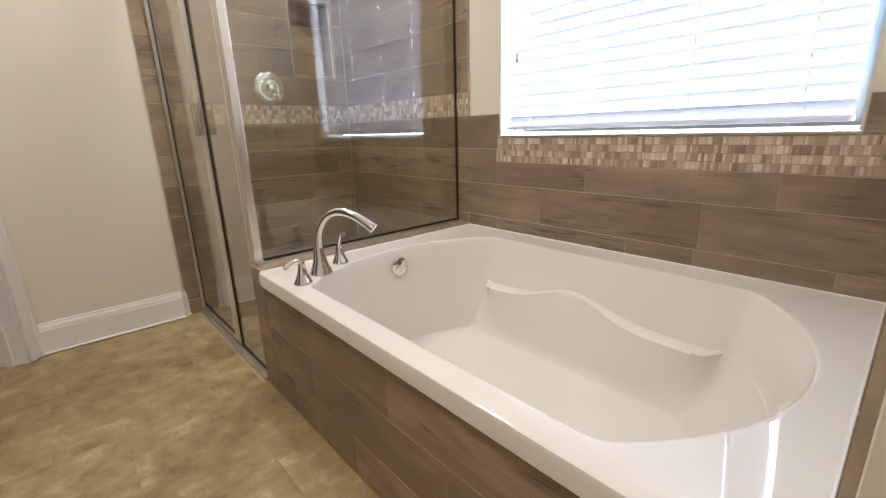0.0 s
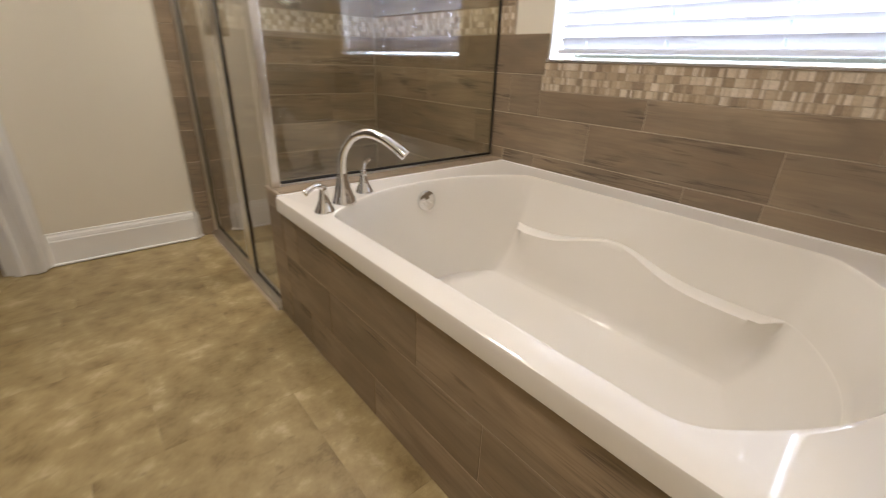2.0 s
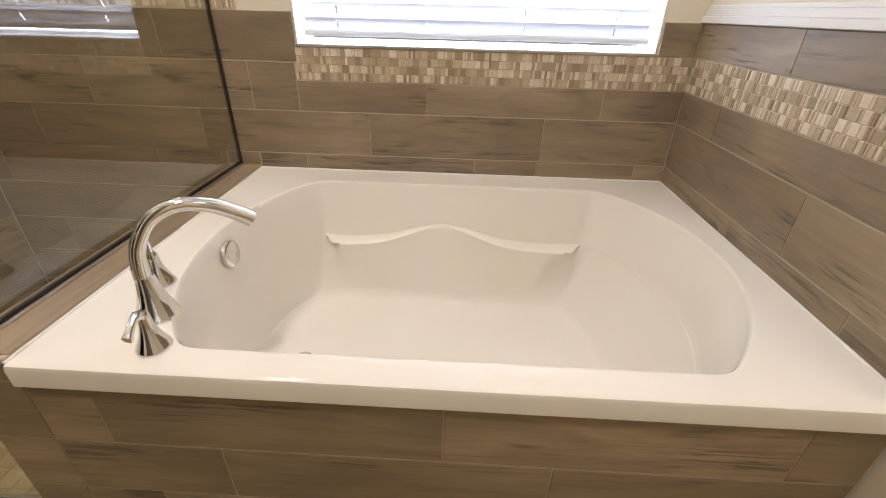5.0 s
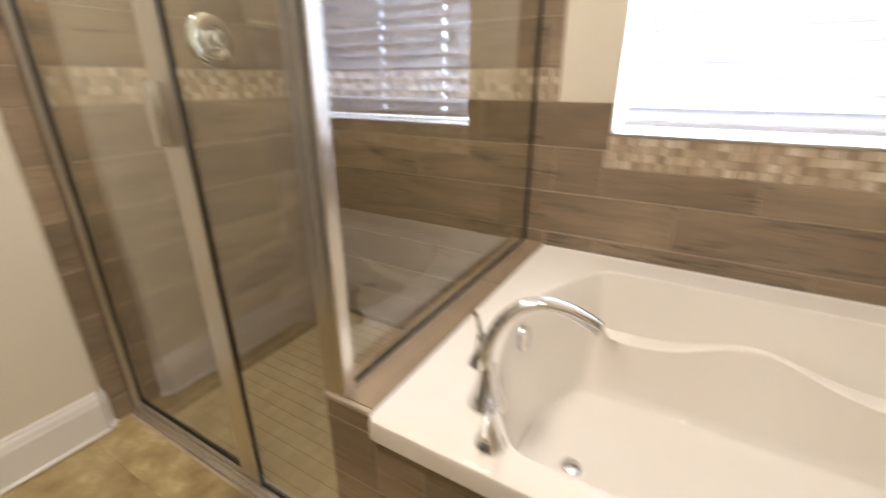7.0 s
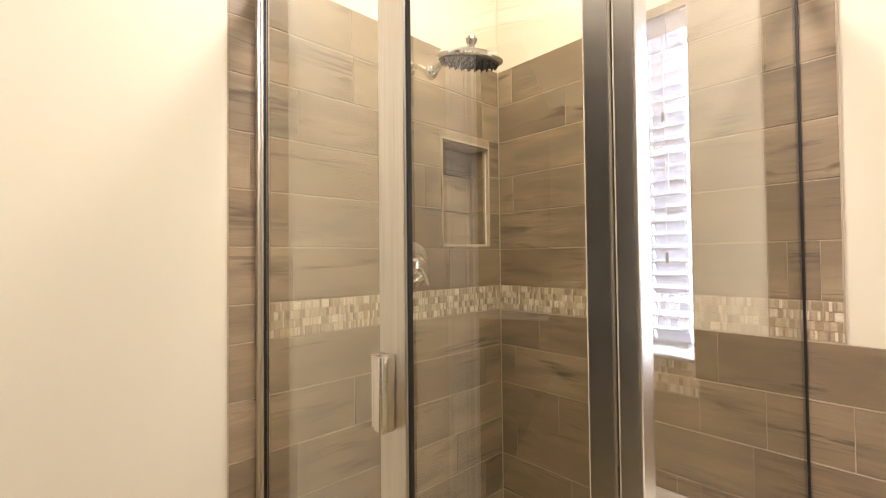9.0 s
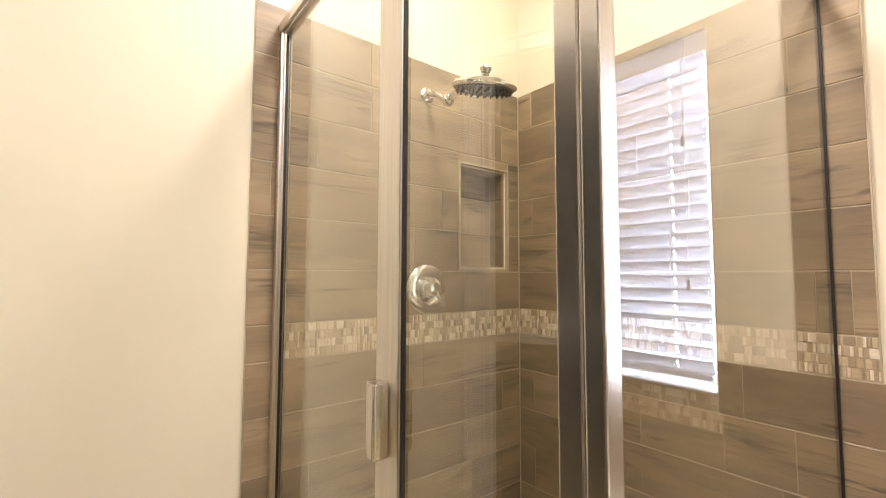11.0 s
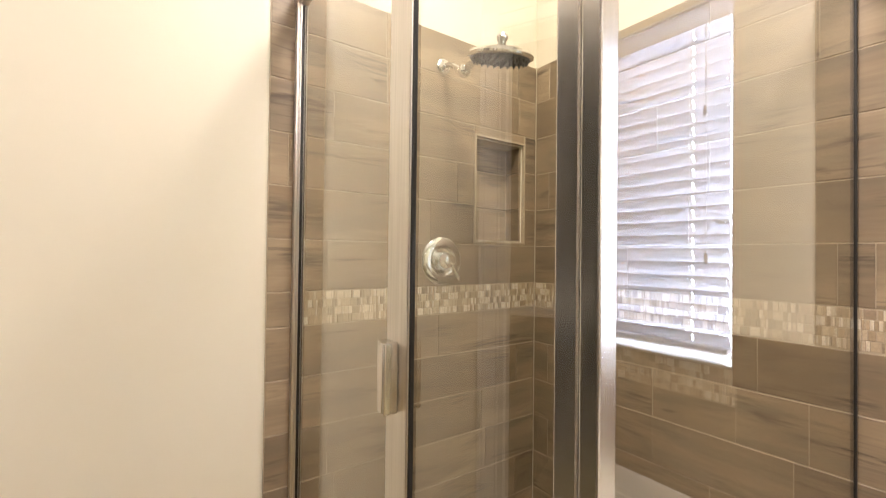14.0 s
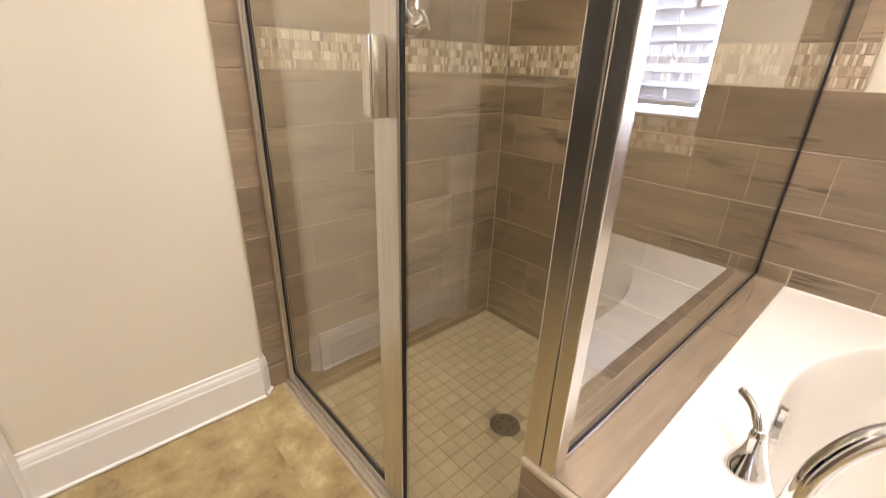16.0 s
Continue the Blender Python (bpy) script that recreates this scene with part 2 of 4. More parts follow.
def lathe(bm, m, profile, steps=28):
    """A turned shape: profile of (radius, height) along the local z of the pose m."""
    rings = []
    for r, h in profile:
        if r < 1e-6:
            rings.append([bm.verts.new(m @ Vector((0, 0, h)))])
        else:
            rings.append([bm.verts.new(m @ Vector((r * math.cos(a), r * math.sin(a), h))) for a in (2 * math.pi * k / steps for k in range(steps))])
    for a, b in zip(rings, rings[1:]):
        for k in range(steps):
            j = (k + 1) % steps
            if len(a) == 1 and len(b) > 1:
                bm.faces.new((a[0], b[j], b[k])[::-1])
            elif len(b) == 1 and len(a) > 1:
                bm.faces.new((a[k], a[j], b[0]))
            elif len(a) > 1:
                bm.faces.new((a[k], a[j], b[j], b[k]))


def tube(bm, points, radii, steps=18, flat=1.0):
    """A tube through points with a radius at each; flat squeezes it across."""
    pts = [Vector(p) for p in points]
    rings, side = [], None
    for i, p in enumerate(pts):
        way = (pts[min(i + 1, len(pts) - 1)] - pts[max(i - 1, 0)]).normalized()
        if side is None:
            side = way.orthogonal().normalized()
        side = (side - way * side.dot(way)).normalized()
        up = way.cross(side)
        r = radii[i] if isinstance(radii, (list, tuple)) else radii
        rings.append([bm.verts.new(p + side * (r * math.cos(a)) + up * (r * flat * math.sin(a))) for a in (2 * math.pi * k / steps for k in range(steps))])
    for a, b in zip(rings, rings[1:]):
        for k in range(steps):
            j = (k + 1) % steps
            bm.faces.new((a[k], a[j], b[j], b[k]))
    bm.faces.new(rings[0][::-1])
    bm.faces.new(rings[-1])


def curve_points(keys, steps=8):
    """A smooth line through key points (Catmull-Rom)."""
    k = [Vector(p) for p in keys]
    k = [2 * k[0] - k[1], *k, 2 * k[-1] - k[-2]]
    out = []
    for i in range(1, len(k) - 2):
        a, b, c, d = k[i - 1], k[i], k[i + 1], k[i + 2]
        for s in range(steps):
            t = s / steps
            out.append(0.5 * (2 * b + (c - a) * t + (2 * a - 5 * b + 4 * c - d) * t * t + (3 * b - a - 3 * c + d) * t ** 3))
    return out + [k[-2]]


def mesh_of(name, bm, mat, smooth=False):
    bmesh.ops.recalc_face_normals(bm, faces=bm.faces)
    me = bpy.data.meshes.new(name)
    bm.to_mesh(me)
    bm.free()
    me.materials.append(mat)
    if smooth:
        me.polygons.foreach_set("use_smooth", [True] * len(me.polygons))
        me.set_sharp_from_angle(angle=radians(40))
    return me


def part(name, bm, mat, parent=None, label="", smooth=False):
    ob = new(name, mesh_of(name, bm, mat, smooth))
    ob.parent = parent
    return tagged(ob, label)


def boxes_part(name, boxes, mat, parent=None, label="", bevel=0.0, smooth=False):
    bm = bmesh.new()
    for b in boxes:
        box(bm, *b, bevel=bevel)
    return part(name, bm, mat, parent, label, smooth)


def structure(ob, label, category):
    return tagged(ob, label, category, kind="structure")


def thing(name, x, y, z, label, category, group=""):
    """An empty at the thing's base, for its parts."""
    return tagged(place(new(name), x, y, z), label, category, group)


def place(ob, x, y, z):
    ob.location = (x, y, z)
    return ob


TILE_MESHES = {}


def tile_mesh(w, h, mat, thick=0.008, edge=0.0011):
    """A tile whose face looks along local -y: w along x, h along z, middle of the face's lower edge at the origin's height."""
    key = (round(w, 4), round(h, 4), mat.name)
    if key not in TILE_MESHES:
        edge = 0.0003 if thick == 0.003 else edge
        x0, x1, z0, z1, e = -w / 2, w / 2, -h / 2, h / 2, min(edge, w / 4)
        v = [(x0, thick, z0), (x1, thick, z0), (x1, thick, z1), (x0, thick, z1), (x0, e, z0), (x1, e, z0), (x1, e, z1), (x0, e, z1), (x0 + e, 0, z0 + e), (x1 - e, 0, z0 + e), (x1 - e, 0, z1 - e), (x0 + e, 0, z1 - e)]
        f = [(8, 9, 10, 11)] + [(i, (i + 1) % 4, (i + 1) % 4 + 4, i + 4) for i in range(4)] + [(i + 4, (i + 1) % 4 + 4, (i + 1) % 4 + 8, i + 8) for i in range(4)]
        me = bpy.data.meshes.new("tile")
        me.from_pydata(v, [], f)
        me.materials.append(mat)
        TILE_MESHES[key] = me
    return TILE_MESHES[key]


FACING = {"-y": (0, 0, 0), "-x": (0, 0, -90), "+y": (0, 0, 180), "+x": (0, 0, 90), "+z": (-90, 0, 0)}


def lay(name, facing, at, u0, u1, v0, v1, mat, parent, gap=0.0034, thick=0.008):
    """One tile over u0..u1 (x or y) and v0..v1 (z, or y on a floor), its face at the given plane."""
    w, h, u, v = abs(u1 - u0) - gap * 0.55, v1 - v0 - gap, (u0 + u1) / 2, (v0 + v1) / 2
    if w < 0.004 or h < 0.004:
        return None
    ob = new(name, tile_mesh(w, h, mat, thick))
    where = {"y": (u, at, v), "x": (at, u, v), "z": (u, v, at)}[facing[1]]
    ob.matrix_local = pose(*where, *FACING[facing])
    ob.parent = parent
    return ob


def lay_row(facing, at, u0, u1, v0, v1, joints, parent):
    """A course of planks between u0 and u1, cut at the joints that fall inside."""
    cuts = [u0, *sorted(j for j in joints if u0 + 0.03 < j < u1 - 0.03), u1]
    for a, b in zip(cuts, cuts[1:]):
        lay("tile_plank", facing, at, a, b, v0, v1, PLANK, parent)


def every(first, step, u0, u1):
    k0 = math.ceil((u0 - first) / step)
    return [first + step * k for k in range(k0, k0 + int((u1 - u0) / step) + 2)]


# ---- plan ----
XW = 1.468      # tile face of the window wall
YN = 2.525      # tile face of the shower head wall
YD = 2.505      # painted face of that wall beside the shower
XD = 0.468      # plane of the shower door
YP = 1.526      # plane of the shower's side glass
XA = 0.452      # tile face of the tub's front
YR = -0.012     # tile face of the wall at the tub's other end
DECK, CAP, PAN, ROOF = 0.475, 0.482, -0.108, 2.74
WIN = (0.106, 1.264, 0.895, 1.985)
COURSES = [-0.108, -0.075, 0.078, 0.231, 0.384, 0.536, 0.689, 0.841, 0.991, 1.091, 1.2435, 1.396, 1.5485, 1.701, 1.8535, 2.006]
BEND = Vector((-0.214, YD, 0))
ALONG = Vector((-math.cos(radians(64)), -math.sin(radians(64)), 0))

# ---- walls, floor, ceiling ----
wall_east = structure(boxes_part("wall_east", [
    (XW + 0.012, 1.64, -0.15, YN + 0.15, -0.15, WIN[2] - 0.006), (XW + 0.012, 1.64, -0.15, YN + 0.15, WIN[3], ROOF),
    (XW + 0.012, 1.64, -0.15, WIN[0], WIN[2] - 0.006, WIN[3]), (XW + 0.012, 1.64, WIN[1], YN + 0.15, WIN[2] - 0.006, WIN[3])], DRYWALL),
    "cream painted wall with a window over the bathtub", "wall")
boxes_part("grout_bed", [
    (XW + 0.0016, XW + 0.0125, YR, WIN[1], 0.4, WIN[2] - 0.004), (XW + 0.0016, XW + 0.0125, YR, WIN[0] - 0.004, WIN[2] - 0.004, 0.984),
    (XW + 0.0016, XW + 0.0125, WIN[1] + 0.004, 1.447, 0.4, 0.984), (XW + 0.0016, XW + 0.0125, 1.447, YN, PAN, 2.005)], GROUT, wall_east, "beige grout")
wall_north = structure(boxes_part("wall_north", [
    (0.365, 1.14, YN + 0.012, 2.68, -0.15, ROOF), (1.392, 1.64, YN + 0.012, 2.68, -0.15, ROOF),
    (1.14, 1.392, YN + 0.012, 2.68, -0.15, 1.259), (1.14, 1.392, YN + 0.012, 2.68, 1.662, ROOF), (1.14, 1.392, YN + 0.108, 2.68, 1.257, 1.662)], DRYWALL),
    "cream painted wall behind the shower head", "wall")
boxes_part("grout_bed", [
    (0.384, 1.138, YN + 0.0016, YN + 0.0125, PAN, 2.005), (1.399, XW, YN + 0.0016, YN + 0.0125, PAN, 2.005),
    (1.138, 1.399, YN + 0.0016, YN + 0.0125, PAN, 1.255), (1.138, 1.399, YN + 0.0016, YN + 0.0125, 1.664, 2.005)], GROUT, wall_north, "beige grout")
bm = bmesh.new()
box(bm, BEND.x - 0.02, 0.383, YD, 2.66, 0, ROOF)
bmesh.ops.bevel(bm, geom=[e for e in bm.edges if all(v.co.x > 0.375 and v.co.y < 2.55 for v in e.verts)], offset=0.022, segments=8, affect="EDGES", profile=0.5)
structure(part("wall_north_painted", bm, DRYWALL, smooth=True), "cream painted wall with a rounded corner beside the shower", "wall")
wall_south = structure(boxes_part("wall_tub_end", [(0.40, 1.48, -0.14, YR - 0.012, 0, ROOF)], DRYWALL), "white painted wall at the end of the bathtub", "wall")
boxes_part("grout_bed", [(XA, XW, YR - 0.0125, YR - 0.0016, 0.4, 0.984)], GROUT, wall_south, "beige grout")
structure(boxes_part("wall_west", [(-1.95, -1.83, -1.9, 1.6, 0, ROOF)], DRYWALL), "cream painted plain wall", "wall")
structure(boxes_part("wall_room_end", [(-1.95, 1.64, -1.9, -1.78, 0, ROOF)], DRYWALL), "cream painted plain wall", "wall")
structure(boxes_part("wall_room_side", [(1.48, 1.60, -1.78, -0.15, 0, ROOF)], DRYWALL), "cream painted plain wall", "wall")
structure(boxes_part("ceiling", [(-3.6, 1.7, -1.95, 4.2, ROOF, ROOF + 0.1)], CEILING), "white painted flat ceiling", "ceiling")
floor = structure(boxes_part("floor", [(-1.95, 0.432, -1.9, 2.56, -0.12, -0.003)], GROUT), "slate-look vinyl tile floor in mottled brown", "floor")
structure(boxes_part("floor_under_tub", [(0.432, 1.64, -1.9, 1.56, -0.12, -0.004)], GROUT), "plain floor under the bathtub", "floor")

# knee wall under the side glass, tiled
knee = structure(boxes_part("knee_wall", [(XA + 0.0016, XW + 0.01, 1.4515, 1.5674, -0.12, CAP - 0.0025)], GROUT), "tiled low wall between bathtub and shower", "low wall")

# angled wall with the closet doorway
TURN_WALL = math.degrees(math.atan2(-ALONG.y, -ALONG.x))
base_frame = Matrix.Translation(BEND) @ pose(0, 0, 0, 0, 0, TURN_WALL)


def along_boxes(name, boxes, mat, label="", bevel=0.0):
    """Boxes in the angled wall's own axes: x towards the shower wall, so the doorway lies at negative x; y into the closet."""
    ob = boxes_part(name, boxes, mat, None, label, bevel)
    ob.matrix_world = base_frame
    return ob


DOOR0, DOOR1, DOORH = -0.064, -0.824, 2.05
structure(along_boxes("wall_closet", [
    (DOOR0, 0.10, 0, 0.12, 0, ROOF), (DOOR1, DOOR0, 0, 0.12, DOORH, ROOF), (-1.12, DOOR1, 0, 0.12, 0, ROOF)], DRYWALL), "cream painted angled wall with a closet doorway", "wall")
corner = base_frame @ Vector((-1.12, 0, 0))
structure(boxes_part("wall_west_return", [(-1.95, corner.x + 0.02, corner.y, corner.y + 0.12, 0, ROOF)], DRYWALL), "cream painted plain wall", "wall")
closet_floor = along_boxes("closet_floor", [(-2.1, 0.12, 0.06, 3.1, -0.02, 0.002)], VINYL)
structure(closet_floor, "slate-look brown vinyl floor in the dark closet", "floor")
# closet walls in the shade colour, set deep so the closet stays dark
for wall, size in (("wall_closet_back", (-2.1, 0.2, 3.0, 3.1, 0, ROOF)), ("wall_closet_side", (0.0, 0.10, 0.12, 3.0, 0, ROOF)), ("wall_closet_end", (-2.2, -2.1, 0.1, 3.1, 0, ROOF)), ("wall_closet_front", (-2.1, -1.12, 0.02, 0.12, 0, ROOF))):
    structure(along_boxes(wall, [size], CLOSET_SHADE), "closet wall with its shade put into the dark brown colour", "wall")


shelf_board = along_boxes("closet_shelf", [(-0.315, 0.0, 0.30, 2.99, 0.945, 0.963)], TRIM, bevel=0.002)
tagged(shelf_board, "white painted closet shelf board in the dark", "shelf")


def casing(x0, x1, z0, z1, upright):
    bm = bmesh.new()
    if upright:
        box(bm, x0, x1, -0.012, 0, z0, z1, 0.003)
        mid = x1 - 0.022 if x0 > DOOR1 - 0.01 and x0 > -0.6 else x0
        box(bm, mid, mid + 0.022, -0.02, -0.011, z0, z1, 0.004)
    else:
        box(bm, x0, x1, -0.012, 0, z0, z1, 0.003)
        box(bm, x0, x1, -0.02, -0.011, z1 - 0.022, z1, 0.004)
    return bm


trim = thing("door_frame", *base_frame.translation, "white painted door casing and jamb without a door", "door frame")
trim.matrix_world = base_frame
part("casing", casing(DOOR0 - 0.008, DOOR0 + 0.062, 0.004, DOORH + 0.06, True), TRIM, trim)
part("casing", casing(DOOR1 - 0.062, DOOR1 + 0.008, 0.004, DOORH + 0.06, True), TRIM, trim)
part("head_casing", casing(DOOR1 + 0.008, DOOR0 - 0.008, DOORH - 0.008, DOORH + 0.062, False), TRIM, trim)
boxes_part("jamb", [(DOOR0 - 0.016, DOOR0 - 0.0005, 0.002, 0.122, 0.003, DOORH), (DOOR0 - 0.028, DOOR0 - 0.0155, 0.05, 0.085, 0.003, DOORH)], TRIM, trim, bevel=0.001)
boxes_part("jamb", [(DOOR1 + 0.0005, DOOR1 + 0.016, 0.002, 0.122, 0.003, DOORH)], TRIM, trim, bevel=0.001)
boxes_part("head_jamb", [(DOOR1 + 0.016, DOOR0 - 0.016, 0.002, 0.122, DOORH - 0.016, DOORH - 0.0005)], TRIM, trim, bevel=0.001)
boxes_part("strike_plate", [(DOOR0 - 0.019, DOOR0 - 0.0158, 0.090, 0.1235, 0.845, 0.902)], BRONZE, trim, "dark bronze strike plate", bevel=0.0008)


def skirting(name, length, m, label, lap=0.0):
    """Baseboard with an ogee top: runs along local x from 0 to length, its back at local y = 0."""
    prof = [(0, 0), (-0.015, 0), (-0.015, 0.110), (-0.0125, 0.116), (-0.0125, 0.120), (-0.010, 0.131), (-0.006, 0.138), (-0.005, 0.146), (0, 0.148)]
    bm = bmesh.new()
    a = [bm.verts.new((lap * p[0], p[0], p[1])) for p in prof]
    b = [bm.verts.new((length, p[0], p[1])) for p in prof]
    for i in range(len(prof) - 1):
        bm.faces.new((a[i], b[i], b[i + 1], a[i + 1]))
    bm.faces.new(a)
    bm.faces.new(b[::-1])
    # quarter-round bead at the floor
    tube(bm, [(lap * -0.02, -0.0165, 0.006), (length, -0.0165, 0.006)], 0.006, 10)
    ob = part(name, bm, TRIM)
    ob.matrix_world = m
    return structure(ob, label, "baseboard")


skirting("baseboard", 0.363 - BEND.x, pose(BEND.x, YD, 0.001), "white painted moulded baseboard on the cream wall")
skirting("baseboard_return", 0.036, pose(0.3575, YD - 0.0035, 0.001, 0, 0, 48), "white painted baseboard return beside the shower")

# ---- bathtub ----


SIDE, END = 72, 56


def outline(cx, half, y_foot, sag_foot, y_tap, sag_tap, rounding):
    """Closed outline with two straight sides and two bowed ends: far side, tap end, near side, foot end."""
    pts = []
    for k in range(SIDE):
        pts.append([cx + half, y_foot + sag_foot + (y_tap - sag_tap - y_foot - sag_foot) * k / SIDE])
    for k in range(END):
        u = 1 - 2 * k / END
        pts.append([cx + half * u, y_tap - sag_tap * abs(u) ** 2.2])
    for k in range(SIDE):
        pts.append([cx - half, y_tap - sag_tap + (y_foot + sag_foot - y_tap + sag_tap) * k / SIDE])
    for k in range(END):
        u = -1 + 2 * k / END
        pts.append([cx + half * u, y_foot + sag_foot * abs(u) ** 2.2])
    for _ in range(rounding):
        pts = [[(pts[i - 1][c] + 2 * pts[i][c] + pts[(i + 1) % len(pts)][c]) / 4 for c in (0, 1)] for i in range(len(pts))]
    return pts


def build_tub():
    x0, x1, y0, y1 = 0.440, XW + 0.002, YR + 0.002, 1.4485
    cx, cy = 0.932, 0.70
    rim = outline(cx - 0.005, 0.421, 0.052, 0.185, 1.345, 0.150, 5)
    low = outline(cx, 0.288, 0.255, 0.085, 1.302, 0.080, 4)
    n = len(rim)
    bm = bmesh.new()
    loops = []

    def ring(pts):
        loops.append([bm.verts.new(p) for p in pts])

    def outer(inset, z):
        """The rectangle round the deck, its corners at the outline's corners."""
        a, pts = x0 + inset, []
        for k in range(SIDE):
            pts.append((x1, y0 + (y1 - y0) * k / SIDE, z))
        for k in range(END):
            pts.append((x1 + (a - x1) * k / END, y1, z))
        for k in range(SIDE):
            pts.append((a, y1 + (y0 - y1) * k / SIDE, z))
        for k in range(END):
            pts.append((a + (x1 - a) * k / END, y0, z))
        return pts

    def swell(y):
        return math.exp(-((y - 0.765) / 0.165) ** 2)

    def ledge_share(k, run):
        """1 along the far side, where the arm rest is, 0 elsewhere."""
        return max(0.0, min(1.0, min(k - 1.0, SIDE - 1.0 - k) / run)) if k < SIDE else 0.0

    for inset, z in ((0.004, DECK - 0.05), (0.0, DECK - 0.046), (0.0, DECK - 0.010), (0.0025, DECK - 0.003), (0.009, DECK)):
        ring(outer(inset, z))
    for g, dz in ((1.020, 0.0), (1.009, 0.0005), (1.003, -0.0004), (0.9985, -0.004), (0.9950, -0.011), (0.991, -0.022)):
        ring([(cx + (px - cx) * g, cy + (py - cy) * (1 - (1 - g) * 0.75), DECK + dz) for px, py in rim])
    # share of the way from rim to floor, height, and on the far side: place across the arm rest and drop below its top
    steps = ((0.05, 0.430, "wall", 0.30), (0.12, 0.378, "wall", 0.64), (0.20, 0.318, "wall", 0.93), (0.235, 0.2900, "ledge", 0.0), (0.240, 0.2885, "ledge", 0.25), (0.246, 0.2870, "ledge", 0.75),
             (0.252, 0.2840, "ledge", 0.97), (0.262, 0.278, "lip", 0.006), (0.30, 0.260, "lip", 0.022), (0.45, 0.205, "below", 0.4), (0.63, 0.150, "below", 0.75), (0.80, 0.113, "fillet", 0),
             (0.89, 0.097, "fillet", 0), (0.955, 0.0875, "fillet", 0), (1.0, 0.0825, "fillet", 0))
    for f, z, kind, q in steps:
        pts = []
        for k in range(n):
            (px, py), (qx, qy) = rim[k], low[k]
            gx, gy = cx + (px - cx) * 0.989, cy + (py - cy) * 0.992
            x, y = gx + (qx - gx) * f, gy + (qy - gy) * f
            w, zz = ledge_share(k, 9.0 if kind == "below" else 5.0 if kind == "lip" else 3.0), z
            if w > 0 and kind != "fillet":
                s_ = swell(y)
                back, front, top = 1.309, 1.252 + 0.044 * s_, 0.286 + 0.060 * s_
                if kind == "wall":
                    fx, fz = 1.343 + (back - 1.343) * q, DECK - 0.022 + (top + 0.004 - DECK + 0.022) * q
                elif kind == "ledge":
                    fx, fz = back + (front - back) * q, top - 0.001 * q - (0.002 if q > 0.9 else 0.0)
                elif kind == "lip":
                    fx, fz = front - 0.002 - 0.1 * q * s_, top - q
                else:
                    fx, fz = front + (qx + 0.022 - front) * q, top + (0.125 - top) * q
                x, zz = x + (fx - x) * w, z + (fz - z) * w
            pts.append((x, y, zz))
        ring(pts)
    for g, z in ((0.965, 0.0800), (0.6, 0.0785), (0.2, 0.0775)):
        ring([(cx + (a - cx) * g, 0.77 + (b - 0.77) * g, z) for a, b in low])
    for a, b in zip(loops, loops[1:]):
        for k in range(n):
            j = (k + 1) % n
            bm.faces.new((a[k], a[j], b[j], b[k]))
    bm.faces.new(loops[-1])
    bmesh.ops.recalc_face_normals(bm, faces=bm.faces)
    return bm


tub = thing("bathtub", 0.955, 0.71, 0.0, "cream-white acrylic drop-in garden tub with moulded arm rests", "bathtub")
shell = part("shell", build_tub(), ACRYLIC, tub, smooth=True)
shell.matrix_parent_inverse = tub.matrix_world.inverted() @ Matrix.Identity(4)
shell.location = (-0.955, -0.71, 0)
shell.matrix_parent_inverse.identity()


def under(ob, top):
    """Keep a part, whose mesh is in world places, where it is under its thing."""
    ob.matrix_parent_inverse.identity()
    ob.location = -top.location
    return ob


bm = bmesh.new()
lathe(bm, pose(0.945, 1.3335, 0.405, 85, 0, 0), [(0, 0.016), (0.012, 0.0155), (0.02, 0.0125), (0.033, 0.0125), (0.037, 0.010), (0.038, 0.0)], 32)
over = under(part("overflow_plate", bm, CHROME, tub, "round chrome overflow plate", True), tub)
for dx in (-0.019, 0.019):
    bm = bmesh.new()
    lathe(bm, pose(0.945, 1.3335, 0.405, 85, 0, 0) @ pose(dx, 0, 0.0126), [(0.0045, 0.0), (0.0042, 0.0012), (0.0, 0.0016)], 12)
    part("screw", bm, NICKEL, over, "small metal screw", True)
bm = bmesh.new()
lathe(bm, pose(0.899, 1.156, 0.0785), [(0, 0.006), (0.018, 0.006), (0.026, 0.004), (0.029, 0.0)], 28)
under(part("drain_stopper", bm, CHROME, tub, "chrome drain stopper", True), tub)

# tiled front of the tub
apron = structure(boxes_part("tub_apron", [(XA + 0.0016, XA + 0.06, YR, 1.4500, 0.0, DECK - 0.048)], GROUT), "bathtub front clad in wood-look tile planks", "tub front")

# caulk beads where the tub meets tile
bm = bmesh.new()
tube(bm, [(XW - 0.001, YR + 0.002, DECK + 0.001), (XW - 0.001, 1.447, DECK + 0.001)], 0.0032, 8)
tube(bm, [(0.446, YR + 0.001, DECK + 0.001), (XW - 0.001, YR + 0.001, DECK + 0.001)], 0.0032, 8)
tube(bm, [(0.446, 1.4495, DECK + 0.001), (XW - 0.001, 1.4495, DECK + 0.001)], 0.0026, 8)
structure(part("caulk_bead", bm, TRIM, smooth=True), "thin white caulk bead round the bathtub edge", "trim")

